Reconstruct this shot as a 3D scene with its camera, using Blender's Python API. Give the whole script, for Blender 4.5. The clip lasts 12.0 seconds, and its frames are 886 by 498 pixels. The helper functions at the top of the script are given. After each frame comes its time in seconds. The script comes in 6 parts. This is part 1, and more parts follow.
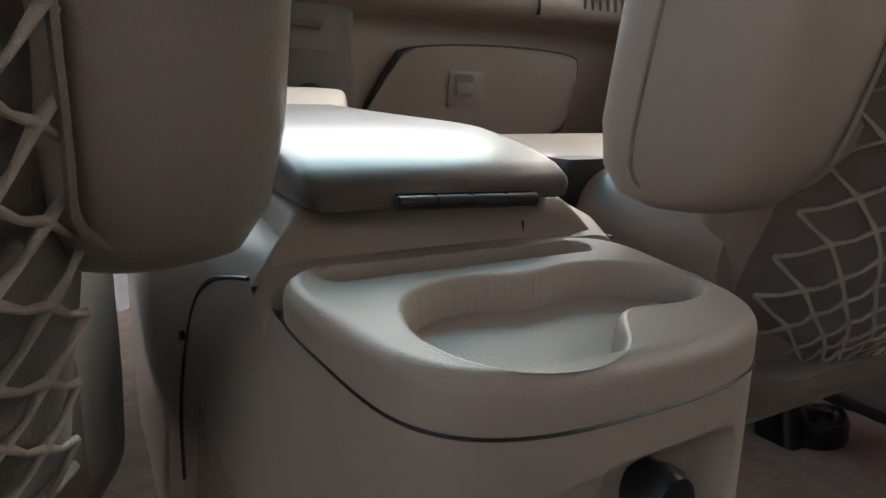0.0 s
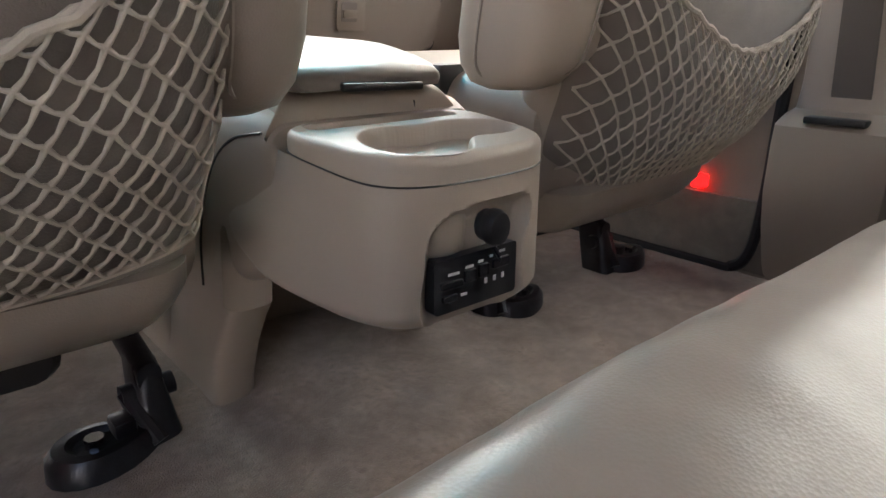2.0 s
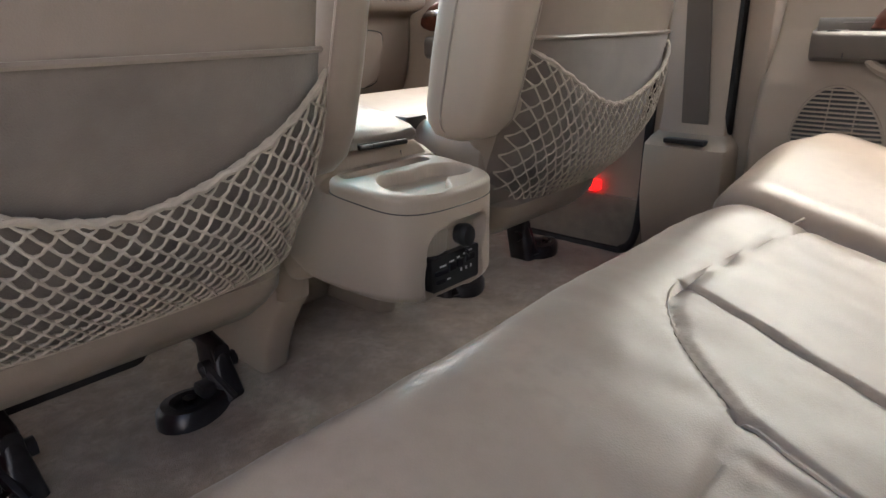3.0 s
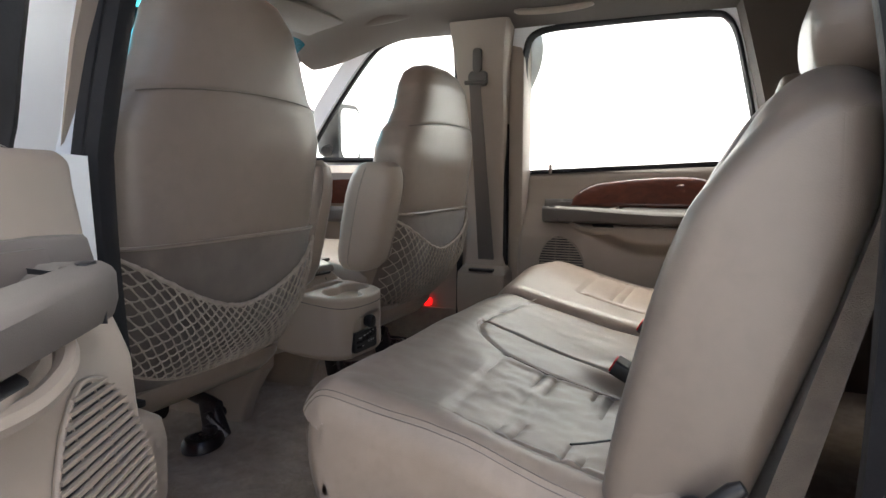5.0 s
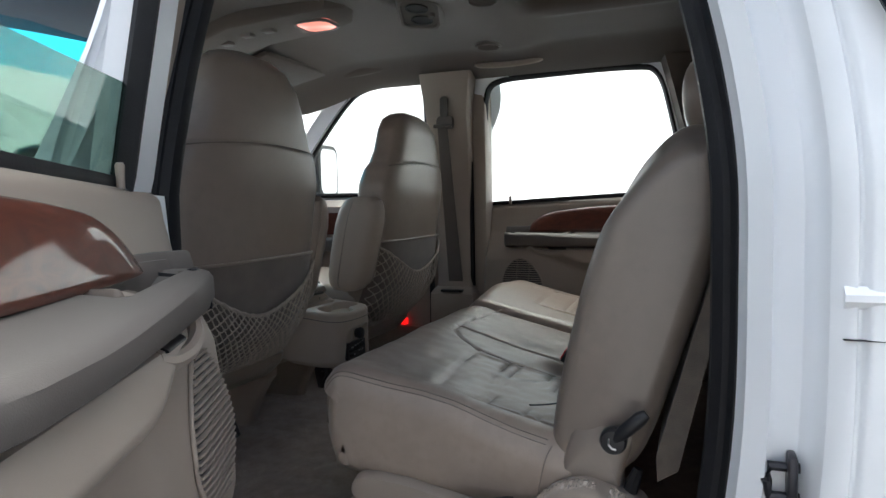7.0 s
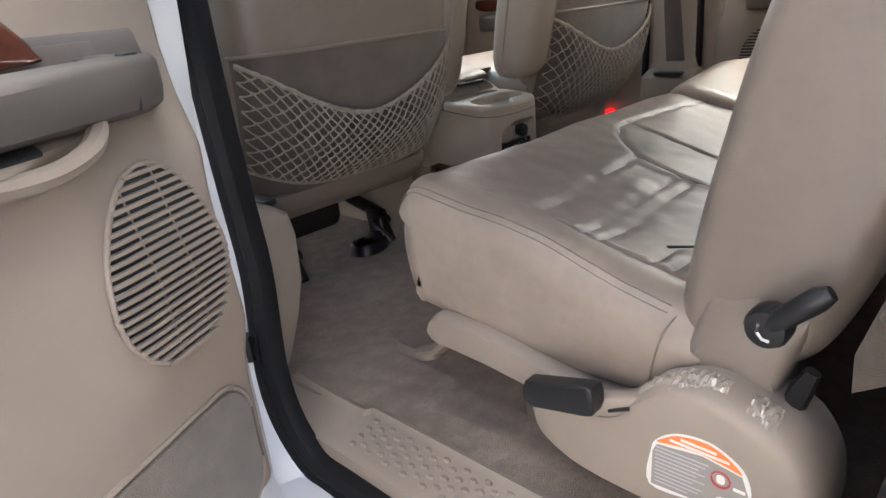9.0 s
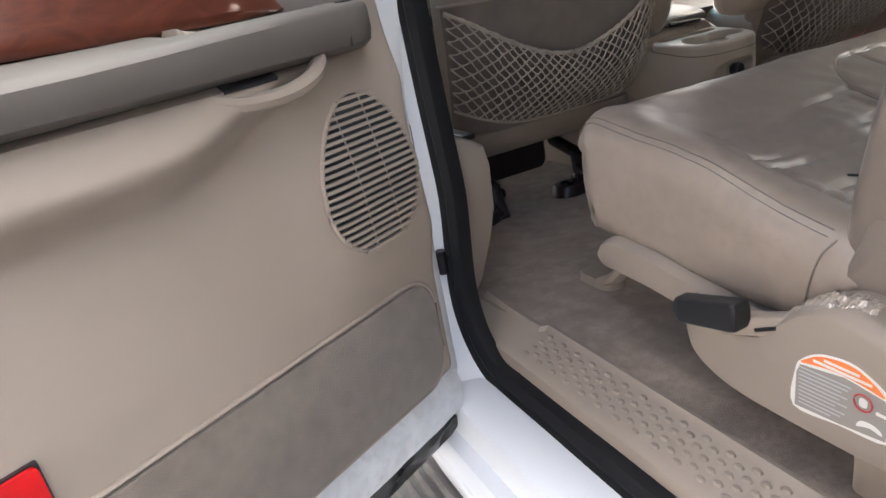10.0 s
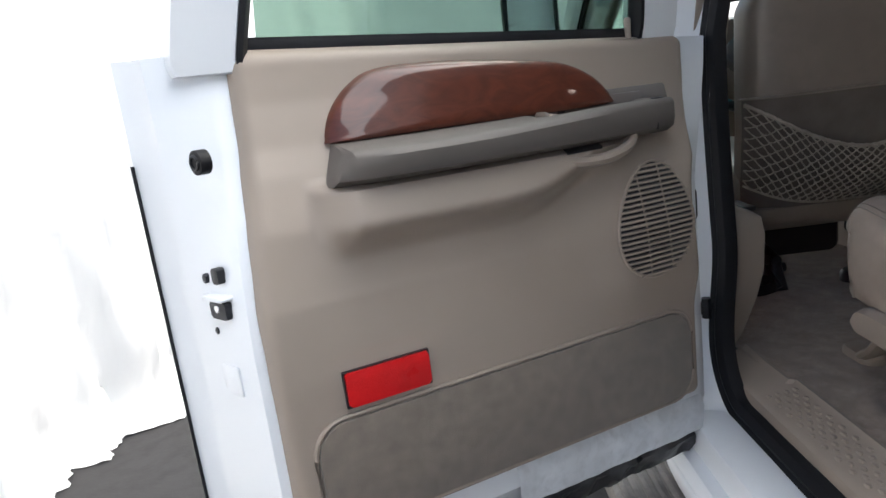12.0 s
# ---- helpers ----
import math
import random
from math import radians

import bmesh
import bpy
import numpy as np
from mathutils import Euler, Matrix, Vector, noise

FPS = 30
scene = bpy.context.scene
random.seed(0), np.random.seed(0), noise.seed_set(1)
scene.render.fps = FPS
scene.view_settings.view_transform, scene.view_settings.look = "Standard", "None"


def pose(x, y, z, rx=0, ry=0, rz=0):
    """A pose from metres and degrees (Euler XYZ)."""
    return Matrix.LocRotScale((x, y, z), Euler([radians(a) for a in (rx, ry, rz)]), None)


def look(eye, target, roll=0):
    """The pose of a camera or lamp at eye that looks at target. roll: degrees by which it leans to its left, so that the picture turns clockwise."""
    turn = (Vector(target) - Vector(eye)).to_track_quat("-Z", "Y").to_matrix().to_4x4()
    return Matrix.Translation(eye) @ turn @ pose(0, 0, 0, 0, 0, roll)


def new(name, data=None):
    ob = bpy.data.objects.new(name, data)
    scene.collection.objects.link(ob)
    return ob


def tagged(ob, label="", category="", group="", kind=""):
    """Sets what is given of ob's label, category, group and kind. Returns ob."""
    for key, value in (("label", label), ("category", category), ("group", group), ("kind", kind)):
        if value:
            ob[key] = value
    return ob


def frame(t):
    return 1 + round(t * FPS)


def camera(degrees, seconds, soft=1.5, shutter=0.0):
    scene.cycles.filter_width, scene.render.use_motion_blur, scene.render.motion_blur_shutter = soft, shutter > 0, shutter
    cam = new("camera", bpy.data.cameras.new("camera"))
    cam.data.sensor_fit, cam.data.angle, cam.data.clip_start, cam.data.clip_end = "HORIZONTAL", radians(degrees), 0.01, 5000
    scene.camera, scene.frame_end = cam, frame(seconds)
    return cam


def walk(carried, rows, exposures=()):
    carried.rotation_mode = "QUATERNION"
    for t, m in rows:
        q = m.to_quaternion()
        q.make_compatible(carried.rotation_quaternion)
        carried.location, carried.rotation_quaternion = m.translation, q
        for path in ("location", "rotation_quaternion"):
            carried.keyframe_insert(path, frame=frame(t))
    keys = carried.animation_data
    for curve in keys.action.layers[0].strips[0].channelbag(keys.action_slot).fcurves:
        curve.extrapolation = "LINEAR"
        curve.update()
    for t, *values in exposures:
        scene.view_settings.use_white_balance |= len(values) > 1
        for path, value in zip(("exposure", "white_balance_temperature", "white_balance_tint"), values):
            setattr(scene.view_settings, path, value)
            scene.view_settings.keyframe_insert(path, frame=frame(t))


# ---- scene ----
cam = camera(68.2, 12.0)
PATH = [
    (0, (-0.218, -0.007, 0.43), (0.753, 1.685, -0.013), 1.1),
    (0.5, (-0.248, -0.052, 0.414), (0.778, 1.602, -0.048), 1.9),
    (1, (-0.276, -0.091, 0.403), (0.796, 1.516, -0.116), 2.0),
    (1.5, (-0.327, -0.148, 0.414), (0.82, 1.376, -0.187), 0.4),
    (2, (-0.404, -0.224, 0.43), (0.835, 1.207, -0.217), 0.1),
    (2.5, (-0.524, -0.301, 0.484), (0.739, 1.09, -0.202), -0.3),
    (2.6, (-0.546, -0.309, 0.491), (0.738, 1.065, -0.192), -0.2),
    (3, (-0.68, -0.384, 0.546), (0.737, 0.861, -0.117), -0.7),
    (3.5, (-0.856, -0.488, 0.592), (0.711, 0.604, -0.001), -1.0),
    (3.7, (-0.935, -0.53, 0.608), (0.677, 0.519, 0.06), -1.0),
    (5.3, (-1.489, -0.682, 0.649), (0.349, 0.09, 0.495), 0.3),
    (5.5, (-1.538, -0.681, 0.656), (0.32, 0.053, 0.57), 0.6),
    (6, (-1.656, -0.673, 0.652), (0.238, -0.034, 0.73), 0.9),
    (6.5, (-1.704, -0.697, 0.634), (0.209, -0.116, 0.681), 0.6),
    (7, (-1.688, -0.761, 0.636), (0.169, -0.032, 0.497), -1.2),
    (7.2, (-1.664, -0.796, 0.636), (0.155, 0.009, 0.43), -2.0),
    (8.8, (-1.291, -0.806, 0.589), (0.124, 0.441, -0.074), -4.5),
    (9, (-1.268, -0.812, 0.577), (0.036, 0.527, -0.136), -5.9),
    (9.5, (-1.254, -0.863, 0.558), (-0.238, 0.685, -0.198), -9.2),
    (10, (-1.273, -0.942, 0.55), (-0.56, 0.778, -0.179), -10.7),
    (10.5, (-1.341, -1.027, 0.56), (-0.802, 0.795, -0.066), -9.8),
    (11, (-1.405, -1.125, 0.572), (-1.068, 0.771, 0.032), -8.8),
    (11.5, (-1.386, -1.211, 0.578), (-1.294, 0.728, 0.096), -8.2),
    (12, (-1.365, -1.269, 0.59), (-1.421, 0.684, 0.162), -7.3),
]
EXPOSURES = [(0, 1.8, 6500, 10), (1.0, 2.35, 6600, 10), (1.5, 2.6, 6600, 10), (2.5, 2.8, 6600, 10), (3.5, 2.45, 6700, 10), (5.3, 1.75, 6300, 8), (5.5, 1.65, 6200, 7), (6.0, 1.1, 6050, 5), (6.5, 0.9, 5950, 4),
             (7.2, 0.95, 6000, 5), (8.8, 2.15, 6500, 10), (10, 1.95, 6500, 10), (10.5, 1.74, 6400, 9), (11, 1.72, 6350, 8), (12, 0.95, 6150, 6)]
walk(cam, [(t, look(eye, target, roll)) for t, eye, target, roll in PATH], EXPOSURES)

# ---- world and light ----
world = bpy.data.worlds.new("sky")
scene.world = world
world.use_nodes = True
wn = world.node_tree
sky = wn.nodes.new("ShaderNodeTexSky")
sky.sky_type = "NISHITA"
sky.sun_disc = False
sky.sun_elevation = radians(44)
sky.sun_rotation = radians(68)
sky.air_density, sky.dust_density, sky.ozone_density = 1.0, 7.0, 1.0
bg = wn.nodes["Background"]
bg.inputs[1].default_value = 0.15
wn.links.new(sky.outputs[0], bg.inputs[0])
sun = new("sun", bpy.data.lights.new("sun", "SUN"))
sun.data.energy, sun.data.angle, sun.data.color = 5.0, radians(120), (1.0, 0.97, 0.935)
sun.matrix_world = look((3.0, 1.2, 3.6), (0, 0, 0))


# ---- small building helpers ----
def link(tree, a, b):
    tree.links.new(a, b)


def mat(name, base, rough=0.5, metal=0.0, var=0.12, vscale=6.0, bump=0.15, bscale=220.0, coat=0.0,
        voro=False, dirt=0.0, sheen=0.0, spec=0.5):
    m = bpy.data.materials.new(name)
    m.use_nodes = True
    t = m.node_tree
    p = t.nodes["Principled BSDF"]
    co = t.nodes.new("ShaderNodeTexCoord")
    n1 = t.nodes.new("ShaderNodeTexNoise")
    n1.inputs["Scale"].default_value, n1.inputs["Detail"].default_value = vscale, 6.0
    link(t, co.outputs["Object"], n1.inputs["Vector"])
    r = t.nodes.new("ShaderNodeValToRGB")
    r.color_ramp.elements[0].position, r.color_ramp.elements[1].position = 0.3, 0.7
    lo = [c * (1 - var) for c in base]
    hi = [min(1.0, c * (1 + var)) for c in base]
    r.color_ramp.elements[0].color, r.color_ramp.elements[1].color = (*lo, 1), (*hi, 1)
    link(t, n1.outputs["Fac"], r.inputs["Fac"])
    col = r.outputs["Color"]
    if dirt:
        n3 = t.nodes.new("ShaderNodeTexNoise")
        n3.inputs["Scale"].default_value, n3.inputs["Detail"].default_value = vscale * 4.3, 8.0
        link(t, co.outputs["Object"], n3.inputs["Vector"])
        r3 = t.nodes.new("ShaderNodeValToRGB")
        r3.color_ramp.elements[0].position, r3.color_ramp.elements[1].position = 0.45, 0.75
        link(t, n3.outputs["Fac"], r3.inputs["Fac"])
        mx = t.nodes.new("ShaderNodeMix")
        mx.data_type = "RGBA"
        mx.inputs[7].default_value = (base[0] * (1 - dirt), base[1] * (1 - dirt), base[2] * (1 - dirt), 1)
        link(t, r3.outputs["Color"], mx.inputs[0])
        link(t, col, mx.inputs[6])
        col = mx.outputs[2]
    link(t, col, p.inputs["Base Color"])
    rr = t.nodes.new("ShaderNodeMapRange")
    rr.inputs[3].default_value, rr.inputs[4].default_value = max(0.02, rough - 0.07), min(1, rough + 0.07)
    link(t, n1.outputs["Fac"], rr.inputs[0])
    link(t, rr.outputs[0], p.inputs["Roughness"])
    p.inputs["Metallic"].default_value = metal
    p.inputs["Coat Weight"].default_value = coat
    p.inputs["Coat Roughness"].default_value = 0.06
    p.inputs["Specular IOR Level"].default_value = spec
    if sheen:
        p.inputs["Sheen Weight"].default_value = sheen
        p.inputs["Sheen Roughness"].default_value = 0.5
    if bump:
        if voro:
            g = t.nodes.new("ShaderNodeTexVoronoi")
            g.inputs["Scale"].default_value = bscale
            out = g.outputs["Distance"]
        else:
            g = t.nodes.new("ShaderNodeTexNoise")
            g.inputs["Scale"].default_value, g.inputs["Detail"].default_value = bscale, 4.0
            out = g.outputs["Fac"]
        link(t, co.outputs["Object"], g.inputs["Vector"])
        b = t.nodes.new("ShaderNodeBump")
        b.inputs["Strength"].default_value, b.inputs["Distance"].default_value = bump, 0.002
        link(t, out, b.inputs["Height"])
        link(t, b.outputs[0], p.inputs["Normal"])
    return m


def glass_mat(name, tint, rough=0.0):
    m = bpy.data.materials.new(name)
    m.use_nodes = True
    t = m.node_tree
    for n in list(t.nodes):
        if n.type == "BSDF_PRINCIPLED":
            t.nodes.remove(n)
    out = [n for n in t.nodes if n.type == "OUTPUT_MATERIAL"][0]
    tr = t.nodes.new("ShaderNodeBsdfTransparent")
    tr.inputs[0].default_value = (*tint, 1)
    gl = t.nodes.new("ShaderNodeBsdfGlossy")
    gl.inputs["Roughness"].default_value = 0.02
    fr = t.nodes.new("ShaderNodeLayerWeight")
    fr.inputs[0].default_value = 0.5
    pw = t.nodes.new("ShaderNodeMath")
    pw.operation = "POWER"
    pw.inputs[1].default_value = 4.0
    ad = t.nodes.new("ShaderNodeMath")
    ad.operation = "MULTIPLY_ADD"
    ad.inputs[1].default_value, ad.inputs[2].default_value = 0.6, 0.03
    link(t, fr.outputs["Facing"], pw.inputs[0])
    link(t, pw.outputs[0], ad.inputs[0])
    mx = t.nodes.new("ShaderNodeMixShader")
    link(t, ad.outputs[0], mx.inputs[0])
    link(t, tr.outputs[0], mx.inputs[1])
    link(t, gl.outputs[0], mx.inputs[2])
    link(t, mx.outputs[0], out.inputs[0])
    return m


def glow_mat(name, colour, strength):
    m = bpy.data.materials.new(name)
    m.use_nodes = True
    p = m.node_tree.nodes["Principled BSDF"]
    p.inputs["Base Color"].default_value = (*colour, 1)
    p.inputs["Emission Color"].default_value = (*colour, 1)
    p.inputs["Emission Strength"].default_value = strength
    p.inputs["Roughness"].default_value = 0.2
    return m


# One leather, two tones: backrest shade and cushion light are put into the colour.
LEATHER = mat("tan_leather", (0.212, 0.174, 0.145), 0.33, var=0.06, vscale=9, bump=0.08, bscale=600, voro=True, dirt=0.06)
LEATHER_WORN_LIT = mat("worn_leather_lit", (0.318, 0.257, 0.212), 0.34, var=0.07, vscale=14, bump=0.07, bscale=700, voro=True, dirt=0.08, spec=0.45)
LID_LEATHER = mat("dark_worn_leather", (0.105, 0.085, 0.073), 0.36, var=0.10, vscale=16, bump=0.06, bscale=520, voro=True, dirt=0.12, coat=0.05, spec=0.5)
SUEDE = mat("seat_back_fabric", (0.112, 0.091, 0.076), 0.9, var=0.16, vscale=22, bump=0.35, bscale=600, sheen=0.25)
PLASTIC = mat("tan_plastic", (0.300, 0.246, 0.203), 0.48, var=0.04, vscale=5, bump=0.10, bscale=900, voro=True)
PLASTIC_GREY = mat("grey_brown_plastic", (0.113, 0.098, 0.087), 0.58, var=0.06, vscale=7, bump=0.14, bscale=800, voro=True, spec=0.35)
# Dark trim; in recesses and under the bench the tone stands in for shade.
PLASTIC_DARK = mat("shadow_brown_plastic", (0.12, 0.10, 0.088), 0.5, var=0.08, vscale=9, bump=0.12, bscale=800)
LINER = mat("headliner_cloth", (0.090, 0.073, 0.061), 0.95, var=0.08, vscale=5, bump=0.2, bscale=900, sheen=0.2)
CARPET = mat("brown_carpet", (0.285, 0.218, 0.170), 1.0, var=0.28, vscale=30, bump=1.0, bscale=520, dirt=0.25, sheen=0.3)
DOOR_CARPET = mat("door_carpet", (0.17, 0.14, 0.113), 1.0, var=0.14, vscale=40, bump=0.8, bscale=700, sheen=0.3)
BLACK = mat("black_plastic", (0.012, 0.012, 0.014), 0.42, var=0.2, bump=0.1, bscale=500)
RUBBER = mat("black_rubber", (0.008, 0.008, 0.010), 0.6, var=0.25, vscale=20, bump=0.2, bscale=300, spec=0.3)
METAL_DARK = mat("dark_steel", (0.03, 0.03, 0.036), 0.35, metal=0.6, var=0.3, vscale=40, bump=0.2, bscale=200)
CHROME = mat("bright_steel", (0.7, 0.7, 0.72), 0.18, metal=1.0, var=0.05, bump=0)
WHITE = mat("white_car_paint", (0.80, 0.82, 0.85), 0.36, var=0.03, vscale=3, bump=0.03, bscale=300, coat=0.15)
WHITE_SCUFFED = mat("scuffed_white_paint", (0.62, 0.64, 0.67), 0.4, var=0.12, vscale=14, bump=0.1, bscale=120, dirt=0.18)
NET = mat("tan_net_cord", (0.33, 0.282, 0.236), 0.85, var=0.15, vscale=60, bump=0.5, bscale=1500)
def cloth_mat(name, share, white):
    """Thin white sheet: part of the light passes through it."""
    m = mat(name, (white, white, white), 0.9, var=0.03, vscale=2, bump=0.2, bscale=14)
    t = m.node_tree
    p = t.nodes["Principled BSDF"]
    out = [n for n in t.nodes if n.type == "OUTPUT_MATERIAL"][0]
    tl = t.nodes.new("ShaderNodeBsdfTranslucent")
    tl.inputs[0].default_value = (0.86, 0.87, 0.88, 1)
    mx = t.nodes.new("ShaderNodeMixShader")
    mx.inputs[0].default_value = share
    link(t, p.outputs[0], mx.inputs[1])
    link(t, tl.outputs[0], mx.inputs[2])
    link(t, mx.outputs[0], out.inputs[0])
    return m


CLOTH = cloth_mat("white_cloth", 0.15, 0.66)
CLOTH_THIN = cloth_mat("thin_white_cloth", 0.8, 0.88)
DASH = mat("dash_plastic", (0.175, 0.140, 0.115), 0.5, var=0.05, vscale=6, bump=0.12, bscale=700, voro=True)
GROUND = mat("dark_concrete", (0.022, 0.021, 0.022), 0.85, var=0.25, vscale=3, bump=0.6, bscale=80, dirt=0.3)
BOARD = mat("running_board_plastic", (0.17, 0.155, 0.14), 0.6, var=0.15, vscale=16, bump=0.3, bscale=300, dirt=0.25)
TAPE = mat("torn_black_film", (0.03, 0.03, 0.032), 0.3, var=0.4, vscale=30, bump=0.8, bscale=60)
RED = mat("red_reflector", (0.55, 0.010, 0.012), 0.3, var=0.12, vscale=24, bump=0.3, bscale=400, coat=0.0, spec=0.15)
ORANGE = mat("orange_label", (0.85, 0.22, 0.06), 0.4, var=0.05, bump=0)
LABEL_GREY = mat("label_grey", (0.30, 0.27, 0.245), 0.45, var=0.05, bump=0)
LABEL_WHITE = mat("label_white", (0.75, 0.73, 0.70), 0.4, var=0.03, bump=0)
LABEL_RED = mat("label_red", (0.45, 0.05, 0.05), 0.4, var=0.03, bump=0)
LETTER = mat("grey_print", (0.45, 0.45, 0.46), 0.5, var=0.03, bump=0)
TAPE_CLEAR = mat("crinkled_tape", (0.42, 0.355, 0.295), 0.10, var=0.10, vscale=60, bump=1.0, bscale=110, coat=1.0, spec=0.9)
GLASS = glass_mat("clear_glass", (0.93, 0.96, 0.95))
GLASS_GREEN = glass_mat("green_tinted_glass", (0.43, 0.53, 0.485))
GLASS_DARK = glass_mat("privacy_glass", (0.10, 0.11, 0.12))
GLASS_BLUE = glass_mat("blue_shade_band", (0.05, 0.55, 0.75))
RED_GLOW = glow_mat("red_lamp_glow", (1.0, 0.006, 0.006), 0.9)
AMBER_GLOW = glow_mat("map_lamp_glow", (1.0, 0.30, 0.22), 0.55)
WARM_GLOW = glow_mat("dome_lamp_glow", (1.0, 0.78, 0.68), 6.0)



def wood_mat():
    m = mat("burl_wood", (0.14, 0.032, 0.012), 0.45, var=0.35, vscale=9, bump=0.0, coat=0.8, spec=0.2)
    t = m.node_tree
    p = t.nodes["Principled BSDF"]
    co = t.nodes.new("ShaderNodeTexCoord")
    mp = t.nodes.new("ShaderNodeMapping")
    mp.inputs["Scale"].default_value = (5, 5, 11)
    w = t.nodes.new("ShaderNodeTexNoise")
    w.inputs["Scale"].default_value, w.inputs["Detail"].default_value, w.inputs["Distortion"].default_value = 3.0, 10, 2.2
    r = t.nodes.new("ShaderNodeValToRGB")
    r.color_ramp.elements[0].position, r.color_ramp.elements[1].position = 0.25, 0.8
    r.color_ramp.elements[0].color, r.color_ramp.elements[1].color = (0.055, 0.013, 0.007, 1), (0.110, 0.027, 0.013, 1)
    link(t, co.outputs["Object"], mp.inputs[0])
    link(t, mp.outputs[0], w.inputs["Vector"])
    link(t, w.outputs["Fac"], r.inputs["Fac"])
    link(t, r.outputs["Color"], p.inputs["Base Color"])
    return m


WOOD = wood_mat()


def thing(name, at, label, category, group="", kind=""):
    ob = new(name)
    ob.empty_display_size = 0.05
    ob.matrix_world = Matrix.Translation(at)
    return tagged(ob, label, category, group, kind)


def part(name, bm, material, parent=None, label="", sharp=38):
    bmesh.ops.recalc_face_normals(bm, faces=bm.faces)
    lim = radians(sharp)
    for f in bm.faces:
        f.smooth = True
    for e in bm.edges:
        if len(e.link_faces) == 2:
            e.smooth = e.calc_face_angle(0) < lim
    me = bpy.data.meshes.new(name)
    bm.to_mesh(me)
    bm.free()
    me.materials.append(material)
    ob = new(name, me)
    if parent is not None:
        ob.parent = parent
        ob.matrix_parent_inverse = parent.matrix_basis.inverted() if parent.parent is None else Matrix.Identity(4)
    if label:
        ob["label"] = label
    return ob


def box(x0, x1, y0, y1, z0, z1, bev=0.0, seg=2):
    bm = bmesh.new()
    bmesh.ops.create_cube(bm, size=1)
    for v in bm.verts:
        v.co = Vector(((x0 + x1) / 2 + v.co.x * (x1 - x0), (y0 + y1) / 2 + v.co.y * (y1 - y0), (z0 + z1) / 2 + v.co.z * (z1 - z0)))
    if bev:
        bmesh.ops.bevel(bm, geom=bm.edges[:], offset=bev, segments=seg, affect="EDGES", profile=0.5)
    return bm


def loft(rings, cap=True, closed=True):
    bm = bmesh.new()
    vs = [[bm.verts.new(p) for p in r] for r in rings]
    n = len(rings[0])
    for a, b in zip(vs, vs[1:]):
        for i in range(n if closed else n - 1):
            j = (i + 1) % n
            bm.faces.new((a[i], a[j], b[j], b[i]))
    if cap:
        bm.faces.new(vs[0][::-1])
        bm.faces.new(vs[-1])
    return bm


def tube(pts, r, n=6, closed=False, flat=1.0, up=(0, 0, 1)):
    pts = [Vector(p) for p in pts]
    rings = []
    m = len(pts)
    for i, p in enumerate(pts):
        a = pts[(i - 1) % m] if closed or i > 0 else p
        b = pts[(i + 1) % m] if closed or i < m - 1 else p
        d = (b - a)
        d = d.normalized() if d.length > 1e-9 else Vector((0, 0, 1))
        s = d.cross(Vector(up))
        s = s.normalized() if s.length > 1e-4 else d.orthogonal().normalized()
        u = s.cross(d).normalized()
        rad = r[i] if isinstance(r, (list, tuple)) else r
        rings.append([p + s * math.cos(6.28318 * k / n) * rad + u * math.sin(6.28318 * k / n) * rad * flat for k in range(n)])
    if closed:
        rings.append(rings[0])
        bm = loft(rings, cap=False)
        bmesh.ops.remove_doubles(bm, verts=bm.verts[:], dist=1e-6)
        return bm
    return loft(rings)


def merge(*bms):
    out = bmesh.new()
    for b in bms:
        me = bpy.data.meshes.new("tmp")
        b.to_mesh(me)
        b.free()
        out.from_mesh(me)
        bpy.data.meshes.remove(me)
    return out


def moved(bm, m):
    bm.transform(m)
    return bm


def prism(poly, f0, f1, bev=0.0, seg=2):
    """A plate between the two mappings f0 and f1 of a flat outline."""
    bm = bmesh.new()
    a = [bm.verts.new(f0(*p)) for p in poly]
    b = [bm.verts.new(f1(*p)) for p in poly]
    bm.faces.new(a[::-1])
    top = bm.faces.new(b)
    n = len(poly)
    for i in range(n):
        bm.faces.new((a[i], a[(i + 1) % n], b[(i + 1) % n], b[i]))
    if bev:
        bmesh.ops.bevel(bm, geom=top.edges[:], offset=bev, segments=seg, affect="EDGES", profile=0.5)
    return bm


def rrect(x0, x1, y0, y1, r, n=5):
    pts = []
    for cx, cy, a in ((x1 - r, y1 - r, 0), (x0 + r, y1 - r, 90), (x0 + r, y0 + r, 180), (x1 - r, y0 + r, 270)):
        for k in range(n + 1):
            t = radians(a + 90 * k / n)
            pts.append((cx + r * math.cos(t), cy + r * math.sin(t)))
    return pts


def smooth_poly(pts, closed=True, step=6):
    """Catmull-Rom through the points."""
    n = len(pts)
    out = []
    for i in range(n if closed else n - 1):
        p = [Vector(pts[(i + k) % n]) if closed else Vector(pts[min(max(i + k, 0), n - 1)]) for k in (-1, 0, 1, 2)]
        for s in range(step):
            t = s / step
            out.append(0.5 * ((2 * p[1]) + (p[2] - p[0]) * t + (2 * p[0] - 5 * p[1] + 4 * p[2] - p[3]) * t * t
                              + (3 * p[1] - p[0] - 3 * p[2] + p[3]) * t ** 3))
    if not closed:
        out.append(Vector(pts[-1]))
    return out


def lerp_table(table, z):
    if z <= table[0][0]:
        return table[0][1:]
    for a, b in zip(table, table[1:]):
        if z <= b[0]:
            k = (z - a[0]) / (b[0] - a[0])
            k = k * k * (3 - 2 * k) * 0.5 + k * 0.5
            return tuple(p + (q - p) * k for p, q in zip(a[1:], b[1:]))
    return table[-1][1:]


